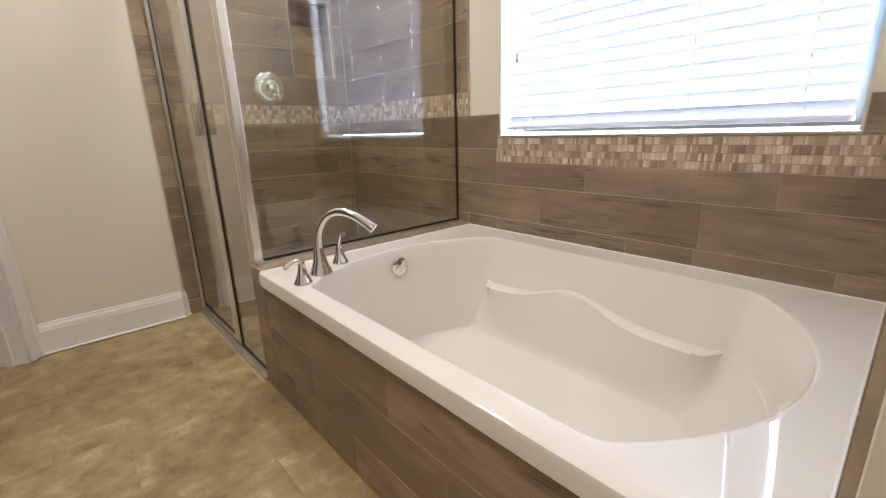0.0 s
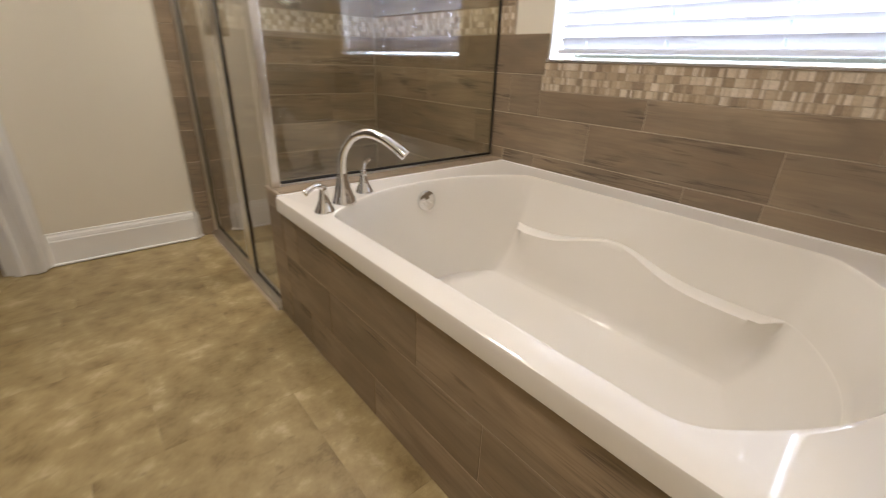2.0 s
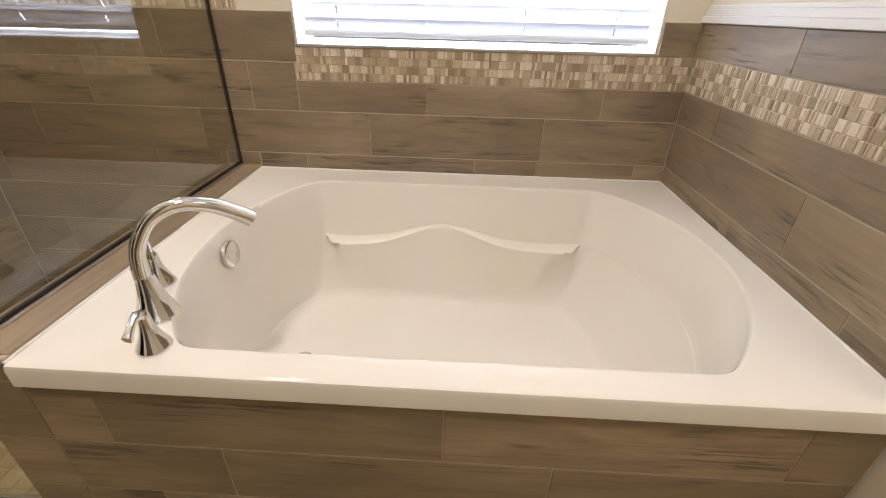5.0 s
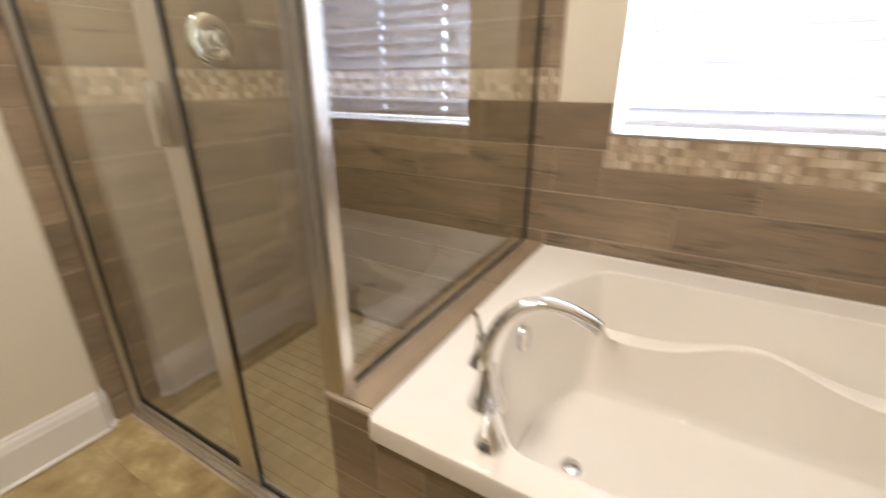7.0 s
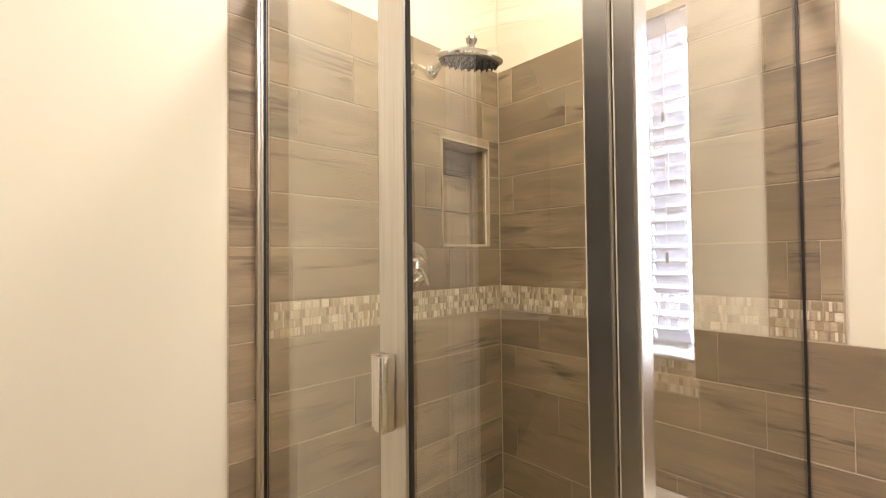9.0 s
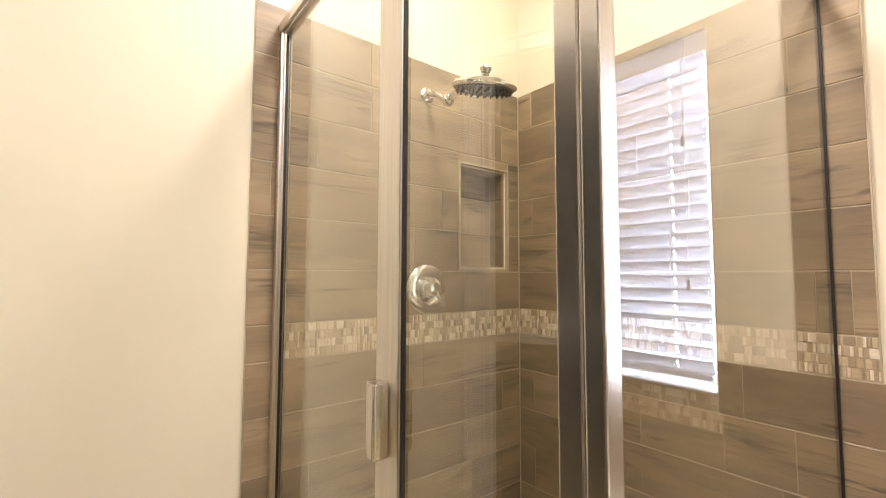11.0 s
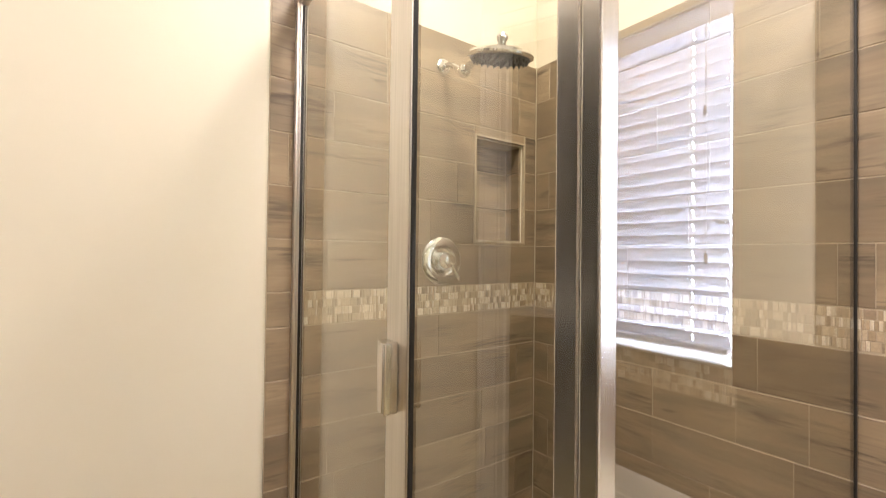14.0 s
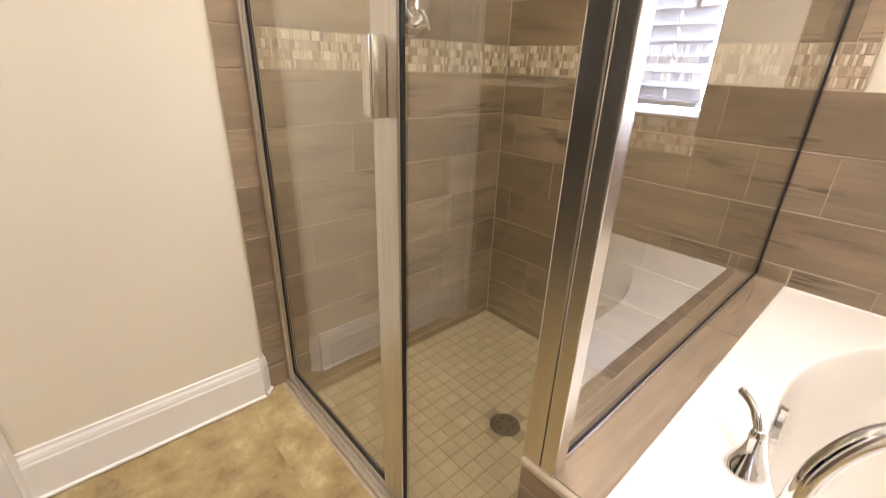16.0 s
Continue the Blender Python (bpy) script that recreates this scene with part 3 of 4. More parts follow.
# ---- tub filler ----
filler = thing("tub_faucet", 0.589, 1.280, DECK, "polished chrome gooseneck tub filler with two levers", "faucet")
OUT = Vector((0.581, -0.814, 0))
FOOT = Vector((0.589, 1.280, DECK))
bm = bmesh.new()
path = curve_points([FOOT + OUT * d + Vector((0, 0, h)) for d, h in ((0.0, 0.055), (-0.002, 0.10), (0.006, 0.148), (0.036, 0.194), (0.082, 0.212), (0.130, 0.202), (0.172, 0.178), (0.198, 0.158))], 7)
k = len(path)
tube(bm, path, [0.0165 - 0.0035 * min(1, i / 12) + 0.004 * max(0, (i - k + 22) / 22) for i in range(k)], 24, 1.0)
under(part("spout", bm, CHROME, filler, "", True), filler)
bm = bmesh.new()
lathe(bm, pose(*FOOT), [(0.0, 0.0), (0.0375, 0.0), (0.038, 0.004), (0.0365, 0.008), (0.0345, 0.014), (0.030, 0.026), (0.0255, 0.040), (0.0215, 0.056), (0.0185, 0.072), (0.0160, 0.090), (0.0, 0.090)], 36)
under(part("spout_base", bm, CHROME, filler, "", True), filler)
for hx, hy, lx, ly, rise in ((0.503, 1.232, -0.97, -0.24, 0.0), (0.695, 1.342, 0.75, 0.66, 0.030)):
    bm = bmesh.new()
    lathe(bm, pose(hx, hy, DECK), [(0, 0), (0.0290, 0.0), (0.0295, 0.003), (0.0280, 0.007), (0.0235, 0.016), (0.0185, 0.027), (0.0145, 0.039), (0.0118, 0.052), (0.0108, 0.062), (0.0102, 0.070), (0.0075, 0.076), (0, 0.078)], 28)
    handle = under(part("handle", bm, CHROME, filler, "", True), filler)
    bm = bmesh.new()
    pts = curve_points([(hx + d * lx, hy + d * ly, DECK + h + rise * max(0.0, d) / 0.062) for d, h in ((-0.004, 0.058), (0.006, 0.073), (0.022, 0.080), (0.040, 0.076), (0.056, 0.068), (0.062, 0.066))], 5)
    tube(bm, pts, [(0.0092, 0.0088, 0.0072, 0.0074, 0.0085, 0.0050)[min(5, i // 5)] for i in range(len(pts))], 14, 0.62)
    lever = part("lever", bm, CHROME, handle, "", True)

# ---- window and blind ----
window = structure(thing("window_1", 1.60, 0.685, WIN[2], "white framed window behind a blind", "window"), "white framed window behind a closed slat blind", "window")
y0, y1, z0, z1 = WIN
under(boxes_part("window_frame", [(1.575, 1.625, y0, y0 + 0.012, z0, z1), (1.575, 1.625, y1 - 0.012, y1, z0, z1), (1.575, 1.625, y0 + 0.012, y1 - 0.012, z0, z0 + 0.012), (1.575, 1.625, y0 + 0.012, y1 - 0.012, z1 - 0.03, z1)], TRIM, window, bevel=0.003), window)
pane = under(boxes_part("pane", [(1.598, 1.602, y0 + 0.012, y1 - 0.012, z0 + 0.012, z1 - 0.03)], PANE, window), window)
pane.visible_shadow = False
under(boxes_part("window_sill", [(XW + 0.0085, 1.575, y0 + 0.001, y1 - 0.001, z0 - 0.0055, z0 + 0.0025)], TRIM, window, "thin white sill", bevel=0.001), window)
under(boxes_part("sill_edge", [(XW - 0.003, XW + 0.008, y0 - 0.001, y1 + 0.001, z0 - 0.0058, z0 + 0.0015)], NICKEL, window, "thin metal tile edge", bevel=0.001), window)

under(boxes_part("window_lining", [(XW + 0.012, 1.575, y0 - 0.001, y0 + 0.004, z0 + 0.0028, z1 - 0.004), (XW + 0.012, 1.575, y1 - 0.004, y1 + 0.001, z0 + 0.0028, z1 - 0.004), (XW + 0.012, 1.575, y0 + 0.0005, y1 - 0.0005, z1 - 0.004, z1 + 0.001)], TRIM, window), window)

blind = thing("window_blind", 1.52, 0.685, z1, "white faux-wood slat blind, lowered and tilted closed", "blind")
under(boxes_part("head_rail", [(1.506, 1.548, y0 + 0.014, y1 - 0.014, z1 - 0.022, z1 - 0.005)], SLAT, blind, bevel=0.002), blind)
under(boxes_part("valance", [(1.494, 1.4965, y0 + 0.008, y1 - 0.008, z1 - 0.066, z1 - 0.006)], SLAT, blind, bevel=0.0008), blind)
under(boxes_part("bottom_rail", [(1.497, 1.547, y0 + 0.023, y1 - 0.023, z0 + 0.024, z0 + 0.040)], SLAT, blind, bevel=0.004), blind)
TILT_SLAT = 65
PITCH = 0.0435
bm = bmesh.new()
half = (y1 - y0) / 2 - 0.024
LADDERS = (y0 + 0.13, y0 + 0.42, y0 + 0.735, y1 - 0.13)
prof = [(-0.025, 0.0), (-0.0125, 0.0028), (0.0, 0.0036), (0.0125, 0.0028), (0.025, 0.0)]
cuts = [-half] + [c - 0.685 + d for c in LADDERS for d in (-0.003, 0.003)] + [half]
top = [[bm.verts.new((x, y, z + 0.0010)) for x, z in prof] for y in cuts]
low = [[bm.verts.new((x, y, z - 0.0010)) for x, z in prof] for y in cuts]
solid = {(r, c) for r in range(len(cuts) - 1) for c in range(4) if not (r % 2 and c in (1, 2))}
for r, c in solid:
    bm.faces.new((top[r][c], top[r][c + 1], top[r + 1][c + 1], top[r + 1][c]))
    bm.faces.new((low[r][c], low[r + 1][c], low[r + 1][c + 1], low[r][c + 1]))
    for dr, dc, p, q in ((-1, 0, (r, c), (r, c + 1)), (1, 0, (r + 1, c + 1), (r + 1, c)), (0, -1, (r + 1, c), (r, c)), (0, 1, (r, c + 1), (r + 1, c + 1))):
        if (r + dr, c + dc) not in solid:
            bm.faces.new((top[p[0]][p[1]], low[p[0]][p[1]], low[q[0]][q[1]], top[q[0]][q[1]]))
slat_mesh = mesh_of("slat", bm, SLAT)
count = int((z1 - 0.045 - (z0 + 0.05)) / PITCH) + 1
for i in range(count):
    s = new("slat", slat_mesh)
    s.parent = blind
    wob = random.uniform(-0.5, 0.5)
    s.matrix_local = Matrix.Translation(-blind.location) @ pose(1.522, 0.685, z0 + 0.056 + PITCH * i, 0, TILT_SLAT + wob, 0)
for cy_ in LADDERS:
    bm = bmesh.new()
    box(bm, 1.4975, 1.4985, cy_ - 0.0007, cy_ + 0.0007, z0 + 0.039, z1 - 0.05)
    box(bm, 1.5455, 1.5465, cy_ - 0.0007, cy_ + 0.0007, z0 + 0.03, z1 - 0.05)
    for i in range(count):
        box(bm, 1.4985, 1.5455, cy_ - 0.001, cy_ + 0.001, z0 + 0.034 + PITCH * i, z0 + 0.035 + PITCH * i)
    under(part("ladder_cord", bm, CORD, blind), blind)
for cy_, zt in ((y1 - 0.082, 1.668), (y1 - 0.078, 1.218)):
    bm = bmesh.new()
    tube(bm, [(1.4915, cy_, z1 - 0.06), (1.4915, cy_, zt)], 0.0014, 6)
    cord = under(part("pull_cord", bm, CORD, blind), blind)
    bm = bmesh.new()
    lathe(bm, pose(1.4915, cy_, zt - 0.032), [(0, 0), (0.006, 0.0), (0.0065, 0.006), (0.0045, 0.028), (0.002, 0.034), (0, 0.034)], 12)
    part("tassel", bm, TASSEL, cord, "small grey cord tassel", True)

# ---- shower enclosure ----


def one_sided(ob, axis):
    """The pane's face that looks along minus the axis carries the reflection; its other faces stay clear."""
    ob.data.materials.append(GLASS_BACK)
    for p in ob.data.polygons:
        p.material_index = 0 if p.normal[axis] < -0.9 else 1
    ob.visible_shadow = False


TOP = 1.955
enc = thing("shower_enclosure", XD, 1.9, 0.0, "framed glass shower enclosure in satin aluminium", "shower enclosure")


def enc_part(name, boxes, mat, parent=enc, label="", bevel=0.0015):
    ob = boxes_part(name, boxes, mat, parent, label, bevel)
    return under(ob, enc) if parent is enc else ob


enc_part("wall_jamb", [(XD - 0.016, XD + 0.016, YN - 0.022, YN - 0.001, 0.024, TOP - 0.03), (XD - 0.010, XD + 0.010, YN - 0.034, YN - 0.021, 0.024, TOP - 0.03)], NICKEL, bevel=0.003)
enc_part("gasket", [(XD - 0.006, XD + 0.006, YN - 0.040, YN - 0.0345, 0.05, TOP - 0.045)], RUBBER, label="black rubber seal")
enc_part("header", [(XD - 0.019, XD + 0.019, YP - 0.02, YN - 0.001, TOP - 0.034, TOP), (XD - 0.012, XD + 0.012, YP + 0.03, YN - 0.03, TOP - 0.042, TOP - 0.0335)], NICKEL, bevel=0.0055)
enc_part("header_side", [(XD + 0.019, XW - 0.001, YP - 0.014, YP + 0.014, TOP - 0.03, TOP)], NICKEL, bevel=0.004)
enc_part("threshold", [(XD - 0.026, XD + 0.026, 1.569, YN - 0.001, 0.0005, 0.014), (XD - 0.016, XD + 0.016, 1.569, YN - 0.001, 0.0135, 0.026)], NICKEL, bevel=0.003)
post = enc_part("corner_post", [(XD - 0.014, XD + 0.016, 1.5135, 1.5372, CAP + 0.0005, TOP - 0.03)], BRIGHT_NICKEL, bevel=0.0025)
boxes_part("post_cover", [(XD - 0.014, XD + 0.010, 1.5384, 1.5690, CAP + 0.0005, TOP - 0.03)], BRIGHT_NICKEL, post, bevel=0.0025)
front = enc_part("front_panel", [(XD - 0.003, XD + 0.003, 1.5698, 1.8735, 0.034, TOP - 0.043)], GLASS, label="clear fixed glass pane", bevel=0)
one_sided(front, 0)
enc_part("gasket", [(XD - 0.010, XD - 0.0015, 1.8685, 1.8735, 0.027, TOP - 0.043)], RUBBER, label="black rubber seal")
enc_part("gasket", [(XD - 0.006, XD + 0.006, 1.5698, 1.868, 0.0262, 0.0335)], RUBBER, label="black rubber seal")
side = enc_part("side_panel", [(XD + 0.0185, XW - 0.008, YP - 0.003, YP + 0.003, CAP + 0.0178, TOP - 0.031)], GLASS, label="clear fixed glass pane", bevel=0)
one_sided(side, 1)
enc_part("bottom_channel", [(XD + 0.0185, XW - 0.001, YP - 0.006, YP + 0.006, CAP + 0.0005, CAP + 0.008)], NICKEL, bevel=0.001)
enc_part("gasket", [(XD + 0.023, XW - 0.008, YP - 0.0042, YP + 0.0042, CAP + 0.0082, CAP + 0.0175)], RUBBER, label="black rubber seal")
enc_part("gasket", [(XW - 0.0078, XW - 0.001, YP - 0.006, YP + 0.006, CAP + 0.0082, TOP - 0.031)], RUBBER, label="black rubber seal")
door = enc_part("door", [(XD - 0.012, XD - 0.002, 1.874, 1.948, 0.04, TOP - 0.045)], NICKEL, label="satin aluminium door stile", bevel=0.003)
dg = boxes_part("door_glass", [(XD - 0.003, XD + 0.003, 1.9518, YN - 0.0405, 0.056, TOP - 0.045)], GLASS, door)
one_sided(dg, 0)
boxes_part("gasket", [(XD - 0.007, XD + 0.007, 1.9483, 1.9515, 0.05, TOP - 0.045)], RUBBER, door)
boxes_part("bottom_rail", [(XD - 0.009, XD + 0.009, 1.9485, YN - 0.0405, 0.029, 0.0465)], NICKEL, door, bevel=0.002)
boxes_part("gasket", [(XD - 0.006, XD + 0.006, 1.9518, YN - 0.0405, 0.0468, 0.0555)], RUBBER, door)
bm = bmesh.new()
box(bm, XD - 0.040, XD - 0.0125, 1.9015, 1.9265, 0.934, 1.055, 0.003, 3)
box(bm, XD - 0.034, XD - 0.0125, 1.9255, 1.9415, 0.934, 1.055, 0.003, 3)
box(bm, XD - 0.0412, XD - 0.0398, 1.9065, 1.9215, 0.937, 1.052, 0.0006, 1)
part("handle", bm, BRIGHT_NICKEL, door, "brushed metal pull handle", True)

# ---- shower fittings ----
valve = thing("shower_valve", 0.98, YN, 1.182, "round satin nickel shower valve on wood-look tile", "valve")
bm = bmesh.new()
lathe(bm, pose(0.98, YN, 1.182, 90, 0, 0), [(0.088, 0.0), (0.088, 0.004), (0.083, 0.011), (0.066, 0.016), (0.054, 0.0165), (0.049, 0.012), (0.042, 0.0105), (0.0, 0.0105)], 40)
under(part("trim_plate", bm, CHROME, valve, "", True), valve)
bm = bmesh.new()
lathe(bm, pose(0.98, YN, 1.182, 90, 0, 0), [(0.032, 0.010), (0.032, 0.03), (0.028, 0.04), (0.022, 0.056), (0.0, 0.062)], 32)
tube(bm, [(0.98, YN - 0.045, 1.182), (0.998, YN - 0.05, 1.160), (1.014, YN - 0.052, 1.134), (1.022, YN - 0.05, 1.116)], [0.012, 0.0095, 0.008, 0.006], 14)
under(part("lever_handle", bm, CHROME, valve, "", True), valve)

head = thing("rain_shower", 0.978, YN, 1.883, "chrome rain shower head on a short wall arm", "shower head")
bm = bmesh.new()
lathe(bm, pose(0.978, YN, 1.883, 90, 0, 0), [(0.031, 0.0), (0.031, 0.004), (0.026, 0.010), (0.014, 0.014), (0.0, 0.014)], 28)
under(part("flange", bm, CHROME, head, "", True), head)
bm = bmesh.new()
tube(bm, curve_points([(0.978, YN - 0.008, 1.883), (0.98, YN - 0.05, 1.872), (0.982, YN - 0.105, 1.835)], 6), 0.0095, 16)
under(part("arm", bm, CHROME, head, "", True), head)
bm = bmesh.new()
lathe(bm, pose(0.983, YN - 0.118, 1.828), [(0, -0.022), (0.012, -0.019), (0.021, -0.008), (0.022, 0.004), (0.017, 0.016), (0.0, 0.022)], 20)
tube(bm, [(0.983, YN - 0.118, 1.828), (0.988, YN - 0.17, 1.848), (0.992, YN - 0.215, 1.847)], [0.014, 0.012, 0.014], 14)
under(part("swivel_joint", bm, CHROME, head, "", True), head)
hm = pose(1.004, YN - 0.275, 1.832, 14, -5, 0)
bm = bmesh.new()
lathe(bm, hm, [(0.0, 0.062), (0.014, 0.06), (0.019, 0.052), (0.016, 0.042), (0.012, 0.034), (0.02, 0.026), (0.06, 0.017), (0.095, 0.006), (0.104, -0.004), (0.104, -0.010), (0.098, -0.014), (0.0, -0.014)], 44)
disc = under(part("head_disc", bm, CHROME, head, "", True), head)
bm = bmesh.new()
lathe(bm, hm, [(0.0, -0.0142), (0.094, -0.0142), (0.093, -0.018), (0.0, -0.018)], 40)
for r, c in ((0.022, 6), (0.044, 12), (0.066, 18), (0.086, 24)):
    for i in range(c):
        a = 2 * math.pi * i / c
        lathe(bm, hm @ pose(r * math.cos(a), r * math.sin(a), -0.0178, 180, 0, 0), [(0.0042, 0.0), (0.0034, 0.007), (0.002, 0.010), (0, 0.010)], 6)
part("nozzle_plate", bm, NOZZLE, disc, "dark grey plate of rubber nozzles")

# shower pan
pan = structure(boxes_part("shower_floor", [(0.432, XW + 0.02, 1.56, YN + 0.02, PAN - 0.05, PAN - 0.002)], PAN_GROUT), "shower floor of small square beige tiles", "shower floor")
structure(boxes_part("shower_curb", [(0.4325, 0.50, 1.5662, YN + 0.012, PAN - 0.002, -0.0025)], GROUT), "tiled step down into the shower", "curb")
bm = bmesh.new()
dm = pose(0.965, 1.972, PAN + 0.0005)
lathe(bm, dm, [(0.0, 0.0035), (0.040, 0.0035), (0.048, 0.003), (0.052, 0.0)], 32)
drain = tagged(part("shower_drain", bm, DARKMETAL), "round dark metal shower drain in the floor", "drain")
# flat black discs; the shade inside the drain's holes is put into their colour
for i in range(6):
    bm = bmesh.new()
    a = math.pi * i / 3
    lathe(bm, dm @ pose(0.026 * math.cos(a), 0.026 * math.sin(a), 0.0036), [(0.007, 0.0), (0.007, 0.0006), (0, 0.0006)], 12)
    part("dark_hole_disc", bm, RUBBER, drain)

# cap moulding on the tub's end wall
structure(boxes_part("trim", [(XA - 0.01, XW + 0.010, YR - 0.0118, YR + 0.006, 0.985, 1.004), (XA - 0.01, XW + 0.010, YR - 0.0118, YR + 0.0, 1.0042, 1.022), (XA - 0.01, XW + 0.010, YR - 0.0118, YR - 0.005, 1.0222, 1.032)], TRIM, bevel=0.002), "white moulded trim above the tile", "trim")

# ceiling fittings, none in view, added to carry the three lamps
for lx, ly in ((0.80, 1.82), (-0.35, 0.70), (-0.9, -1.0)):
    can = thing("added_ceiling_light", lx, ly, ROOF, "white round ceiling light ring, unseen, added to carry a warm lamp", "ceiling light", "ceiling lights")
    bm = bmesh.new()
    lathe(bm, pose(0, 0, -0.004), [(0.170, 0.004), (0.188, 0.004), (0.188, -0.006), (0.180, -0.012), (0.168, -0.006)], 36)
    part("trim_ring", bm, TRIM, can)

# ---- niche ----
niche = structure(boxes_part("shower_niche", [(1.142, 1.395, YN + 0.098, YN + 0.1075, 1.259, 1.660), (1.1405, 1.148, YN + 0.0126, YN + 0.1075, 1.2575, 1.6615), (1.389, 1.3965, YN + 0.0126, YN + 0.1075, 1.2575, 1.6615), (1.148, 1.389, YN + 0.0126, YN + 0.098, 1.2575, 1.264), (1.148, 1.389, YN + 0.0126, YN + 0.098, 1.6545, 1.6615)], GROUT), "tiled recess in the shower wall", "niche")
structure(boxes_part("niche_edge", [(1.132, 1.1405, YN - 0.002, YN + 0.0126, 1.249, 1.670), (1.3965, 1.405, YN - 0.002, YN + 0.0126, 1.249, 1.670), (1.1405, 1.3965, YN - 0.002, YN + 0.0126, 1.249, 1.2575), (1.1405, 1.3965, YN - 0.002, YN + 0.0126, 1.6615, 1.670)], GROUT, bevel=0.001), "beige tile edge round the shower recess", "trim")
for a, b in zip((1.265, 1.396, 1.5485), (1.396, 1.5485, 1.654)):
    lay("tile_plank", "-y", YN + 0.090, 1.156, 1.381, a, b, PLANK, niche)
    lay("tile_plank", "+x", 1.156, YN + 0.014, YN + 0.089, a, b, PLANK, niche)
    lay("tile_plank", "-x", 1.381, YN + 0.014, YN + 0.089, a, b, PLANK, niche)

# ---- wall planks ----
rows = list(zip(COURSES, COURSES[1:]))
firsts_n = [0.9, 0.62, 1.1, 0.75, 1.2, 1.177, 1.365, 0.971, 0, 1.168, 0.93, 1.05, 0.574, 1.366, 0.75]
firsts_e = [1.9, 2.05, 1.7, 2.2, 2.447, 2.15, 2.45, 2.447, 0, 2.1, 1.9, 2.451, 2.0, 2.2, 2.451]
for i, (a, b) in enumerate(rows):
    if i == 8:
        lay("tile_plank", "-y", YN, 0.386, 0.452, a, b, PLANK, wall_north)
        continue
    jn = every(firsts_n[i], 0.61, 0.3, 1.5)
    if a >= 1.24 and b <= 1.71:
        lay_row("-y", YN, 0.386, 1.132, a, min(b, 1.71), jn, wall_north)
        lay_row("-y", YN, 1.405, XW, a, b, (), wall_north)
    else:
        lay_row("-y", YN, 0.386, XW, a, b, jn, wall_north)
    je = every(firsts_e[i], 0.61, 1.3, 2.6)
    if a > 0.98:
        lay_row("-x", XW, 1.449, YN - 0.003, a, b, je, wall_east)
    elif a < 0.5:
        lay_row("-x", XW, 1.574, YN - 0.003, a, b, je, wall_east)
lay_row("-y", YN, 1.132, 1.400, 1.664, 1.701, (), wall_north)
# courses that run on from the tub into the shower
lay_row("-x", XW, YR, 1.448, DECK + 0.002, 0.533, (1.275, 0.661, 0.439, 0.091), wall_east)
lay_row("-x", XW, 1.4505, 1.572, CAP + 0.002, 0.533, (), wall_east)
lay_row("-x", XW, YR, YN - 0.003, 0.533, 0.684, (0.43, 1.036, 1.64, 2.25), wall_east)
lay_row("-x", XW, YR, WIN[1] + 0.012, 0.684, 0.785, (0.835, 0.246), wall_east)
lay_row("-x", XW, WIN[1] + 0.012, YN - 0.003, 0.684, 0.841, (1.437, 2.01, 2.45), wall_east)
lay_row("-x", XW, WIN[1] + 0.002, YN - 0.003, 0.841, 0.989, (1.72, 2.33), wall_east)
lay_row("-x", XW, YR, WIN[0] - 0.004, 0.887, 0.985, (), wall_east)
# tub's end wall
lay_row("+y", YR, XA, XW - 0.003, DECK + 0.002, 0.533, (1.025, 0.62), wall_south)
lay_row("+y", YR, XA, XW - 0.003, 0.533, 0.684, (0.826,), wall_south)
lay_row("+y", YR, XA, XW - 0.003, 0.684, 0.785, (1.233, 0.63), wall_south)
lay_row("+y", YR, XA, XW - 0.003, 0.887, 0.985, (1.014,), wall_south)
# tub front and knee wall
lay_row("-x", XA, YR, 1.4485, 0.278, DECK - 0.049, (1.338, 0.722, 0.112), apron)
lay_row("-x", XA, YR, 1.4485, 0.130, 0.278, (1.135, 0.52), apron)
lay_row("-x", XA, YR, 1.4485, 0.001, 0.130, (1.29, 0.90, 0.30), apron)
for a, b in ((0.001, 0.130), (0.130, 0.278), (0.278, 0.426), (0.426, CAP - 0.010)):
    lay_row("-x", XA, 1.4505, 1.567, a, b, (), knee)
for i, (a, b) in enumerate(rows[:6]):
    lay_row("+y", 1.569, 0.50, XW - 0.003, a, min(b, CAP - 0.010), every(0.8 + 0.2 * i, 0.61, 0.4, 1.5), knee)
for a, b in ((XA + 0.008, 1.07), (1.07, XW - 0.002)):
    lay("cap_tile", "+z", CAP, a, b, 1.4505, 1.567, PLANK, knee)
boxes_part("cap_edge", [(XA - 0.004, XA + 0.0078, 1.4495, 1.568, CAP - 0.012, CAP + 0.0005)], GROUT, knee, "beige tile edge trim", bevel=0.003)

# ---- mosaic bands ----
mosaic_left = [300]
joined = {}


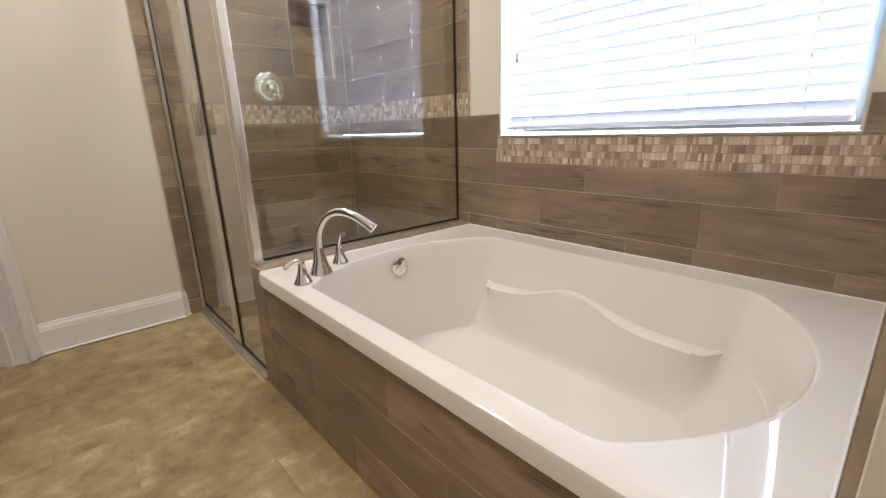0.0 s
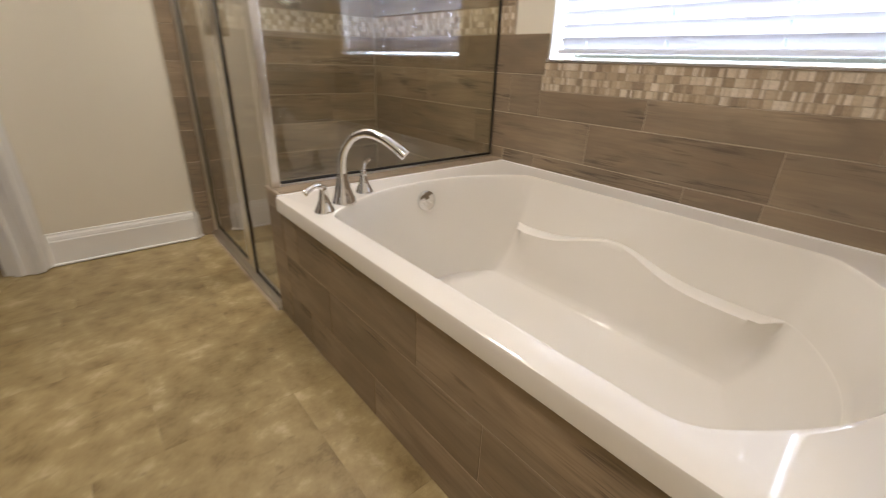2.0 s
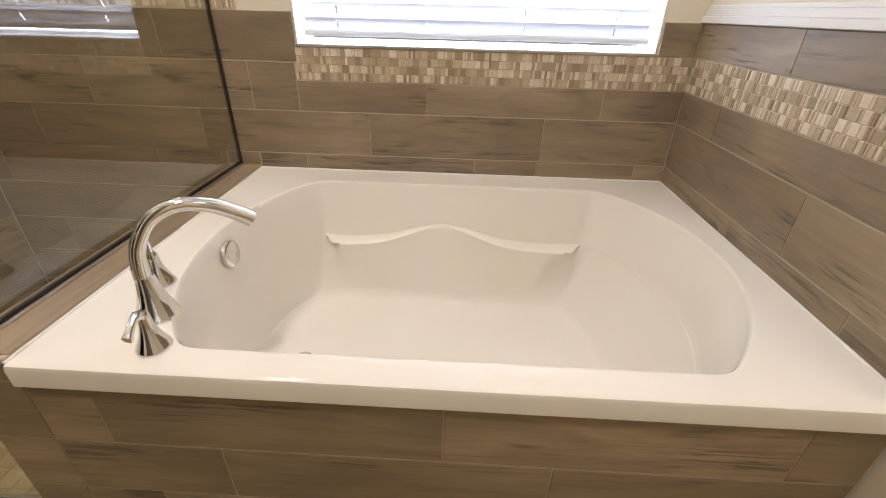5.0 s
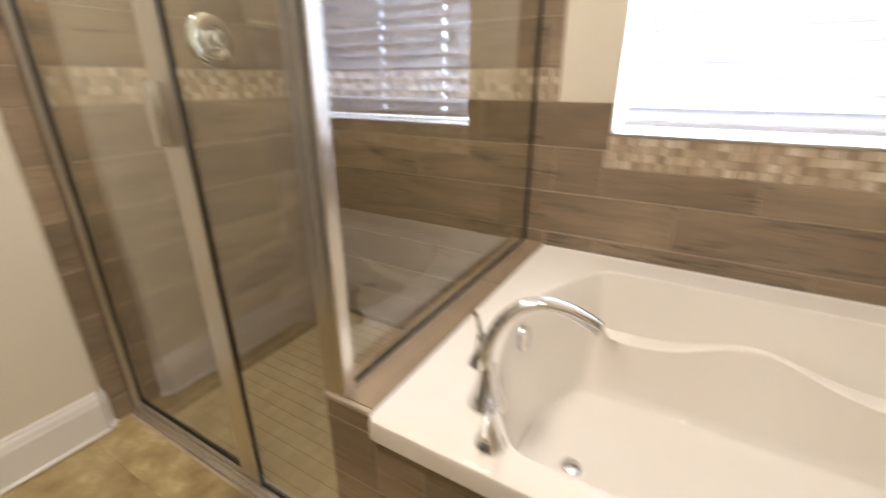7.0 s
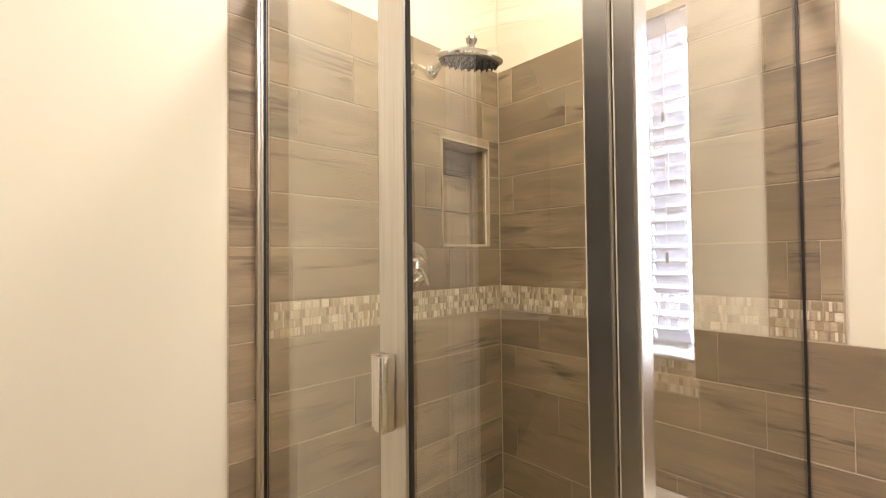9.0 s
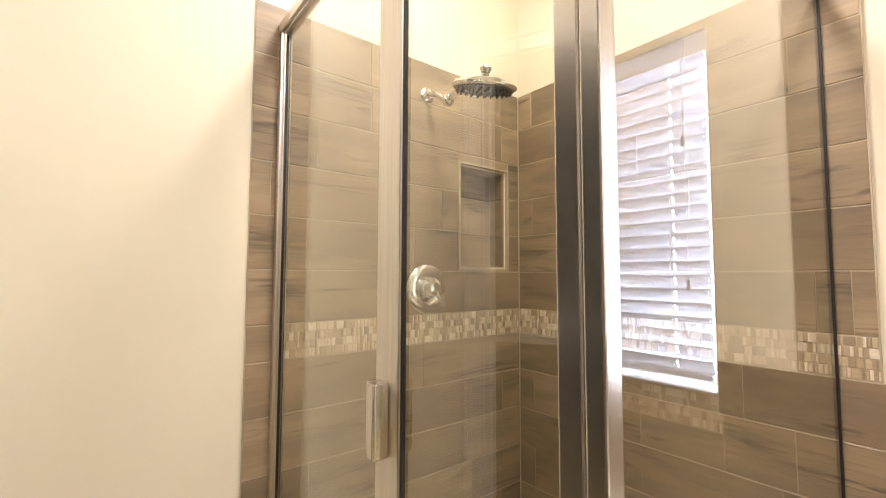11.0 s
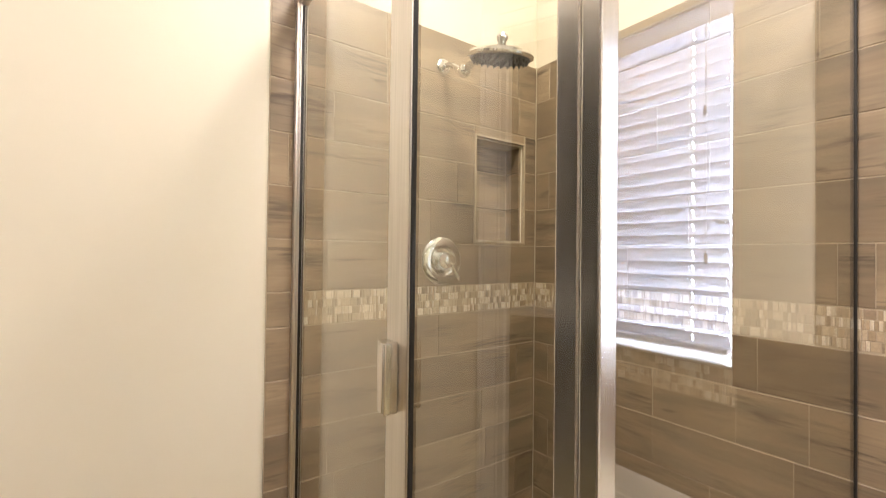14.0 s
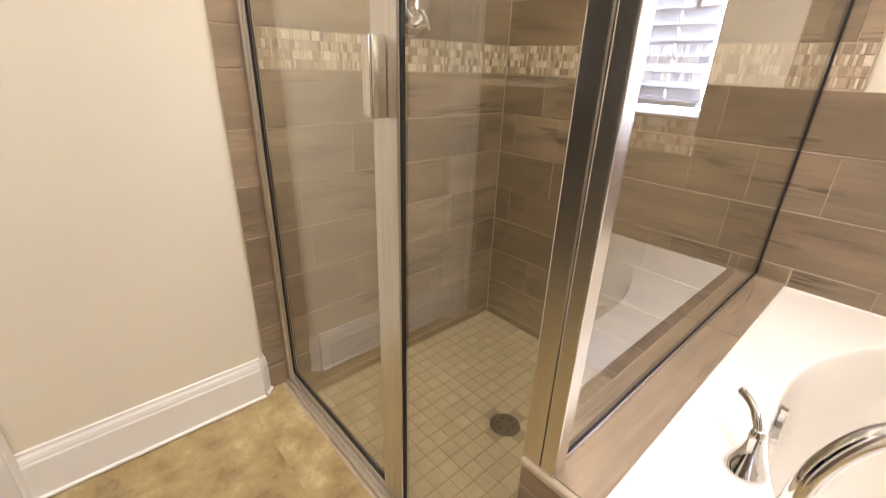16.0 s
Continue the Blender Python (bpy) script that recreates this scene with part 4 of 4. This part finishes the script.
def mosaic_band(facing, at, u0, u1, z0, z1, parent, seed, single):
    """Four rows of small stone tiles of uneven widths, stepped in depth."""
    rng = random.Random(seed)
    h = (z1 - z0) / 4
    for r in range(4):
        u = u0 - rng.uniform(0, 0.01)
        while u < u1 - 0.004:
            w = rng.choice((0.0065, 0.0075, 0.0085, 0.010, 0.010, 0.014, 0.018, 0.024))
            a, b = max(u, u0), min(u + w, u1)
            u += w
            if b - a < 0.005:
                continue
            depth = rng.choice((0.0, 0.0, 0.0015, -0.001))
            sign = -1 if facing[0] == "-" else 1
            if single and mosaic_left[0] > 0:
                mosaic_left[0] -= 1
                wq = round((b - a) * 500) / 500
                m = (a + b) / 2
                lay("mosaic_tile", facing, at + sign * depth, m - wq / 2, m + wq / 2, z0 + h * r, z0 + h * (r + 1), MOSAIC, parent, 0.0016, 0.007)
            else:
                joined.setdefault(parent.name, (parent, []))[1].append((facing, at + sign * depth, a, b, z0 + h * r, z0 + h * (r + 1)))


mosaic_band("-x", XW, YR, WIN[1] + 0.010, 0.786, 0.886, wall_east, 3, True)
mosaic_band("+y", YR, XA, XW - 0.002, 0.786, 0.886, wall_south, 5, False)
mosaic_band("-x", XW, 1.449, YN - 0.003, 0.992, 1.090, wall_east, 7, False)
mosaic_band("-y", YN, 0.455, XW - 0.002, 0.992, 1.090, wall_north, 9, False)


def joined_tiles(name, tiles, mat, parent, label, gap, thick):
    vs, fs = [], []
    for facing, at, a, b, c, d in tiles:
        me = tile_mesh(round(abs(b - a) - gap, 4), round(d - c - gap, 4), mat, thick)
        u, v = (a + b) / 2, (c + d) / 2
        where = {"y": (u, at, v), "x": (at, u, v), "z": (u, v, at)}[facing[1]]
        m = pose(*where, *FACING[facing])
        o = len(vs)
        vs += [tuple(m @ q.co) for q in me.vertices]
        fs += [[o + i for i in p.vertices] for p in me.polygons]
    me = bpy.data.meshes.new(name)
    me.from_pydata(vs, [], fs)
    me.materials.append(mat)
    ob = new(name, me)
    ob.parent = parent
    return tagged(ob, label, kind="stuff")


for parent, tiles in joined.values():
    joined_tiles("mosaic_band", tiles, MOSAIC_JOINED, parent, "band of small beige and brown stone mosaic", 0.0016, 0.007)

# ---- shower floor tiles ----
step, rest, single = 0.0525, [], 0
ty = YN - 0.004
while ty > 1.575:
    tx = XW - 0.004
    while tx > 0.505:
        a, b = max(tx - step, 0.502), tx
        c, d = max(ty - step, 1.572), ty
        if b - a > 0.012 and d - c > 0.012 and (max(a - 0.965, 0.965 - b, 0) ** 2 + max(c - 1.972, 1.972 - d, 0) ** 2) ** 0.5 > 0.030:
            if single < 300:
                single += 1
                lay("pan_tile", "+z", PAN, a, b, c, d, PAN_TILE, pan, 0.004, 0.006)
            else:
                rest.append(("+z", PAN, a, b, c, d))
        tx -= step
    ty -= step
joined_tiles("pan_tiles", rest, PAN_TILE_JOINED, pan, "small square beige tiles", 0.004, 0.006)

# ---- floor tiles ----
size = 0.457
offs = (0.017, 0.06, 0.2)
for r in range(-8, 2):
    v0 = 1.572 + size * r
    v1 = min(v0 + size, YD)
    first = -0.205 + offs[r % 3]
    for kx in range(-5, 3):
        a, b = first + size * kx, first + size * (kx + 1)
        a, b = max(a, -1.83), min(b, 0.4315 if v0 > 1.5 else XA + 0.004)
        if b - a > 0.02 and v1 - v0 > 0.02:
            lay("floor_tile", "+z", 0.0, a, b, v0, v1, VINYL, floor, 0.0004, 0.003)
    if r == 1:
        for kx in range(-2, 2):
            a, b = max(first + size * kx, -0.30), min(first + size * (kx + 1), 0.4315)
            if b - a > 0.02:
                lay("floor_tile", "+z", 0.0, a, b, v1, YN - 0.001 if a > 0.3 else YD, VINYL, floor, 0.0004, 0.003)
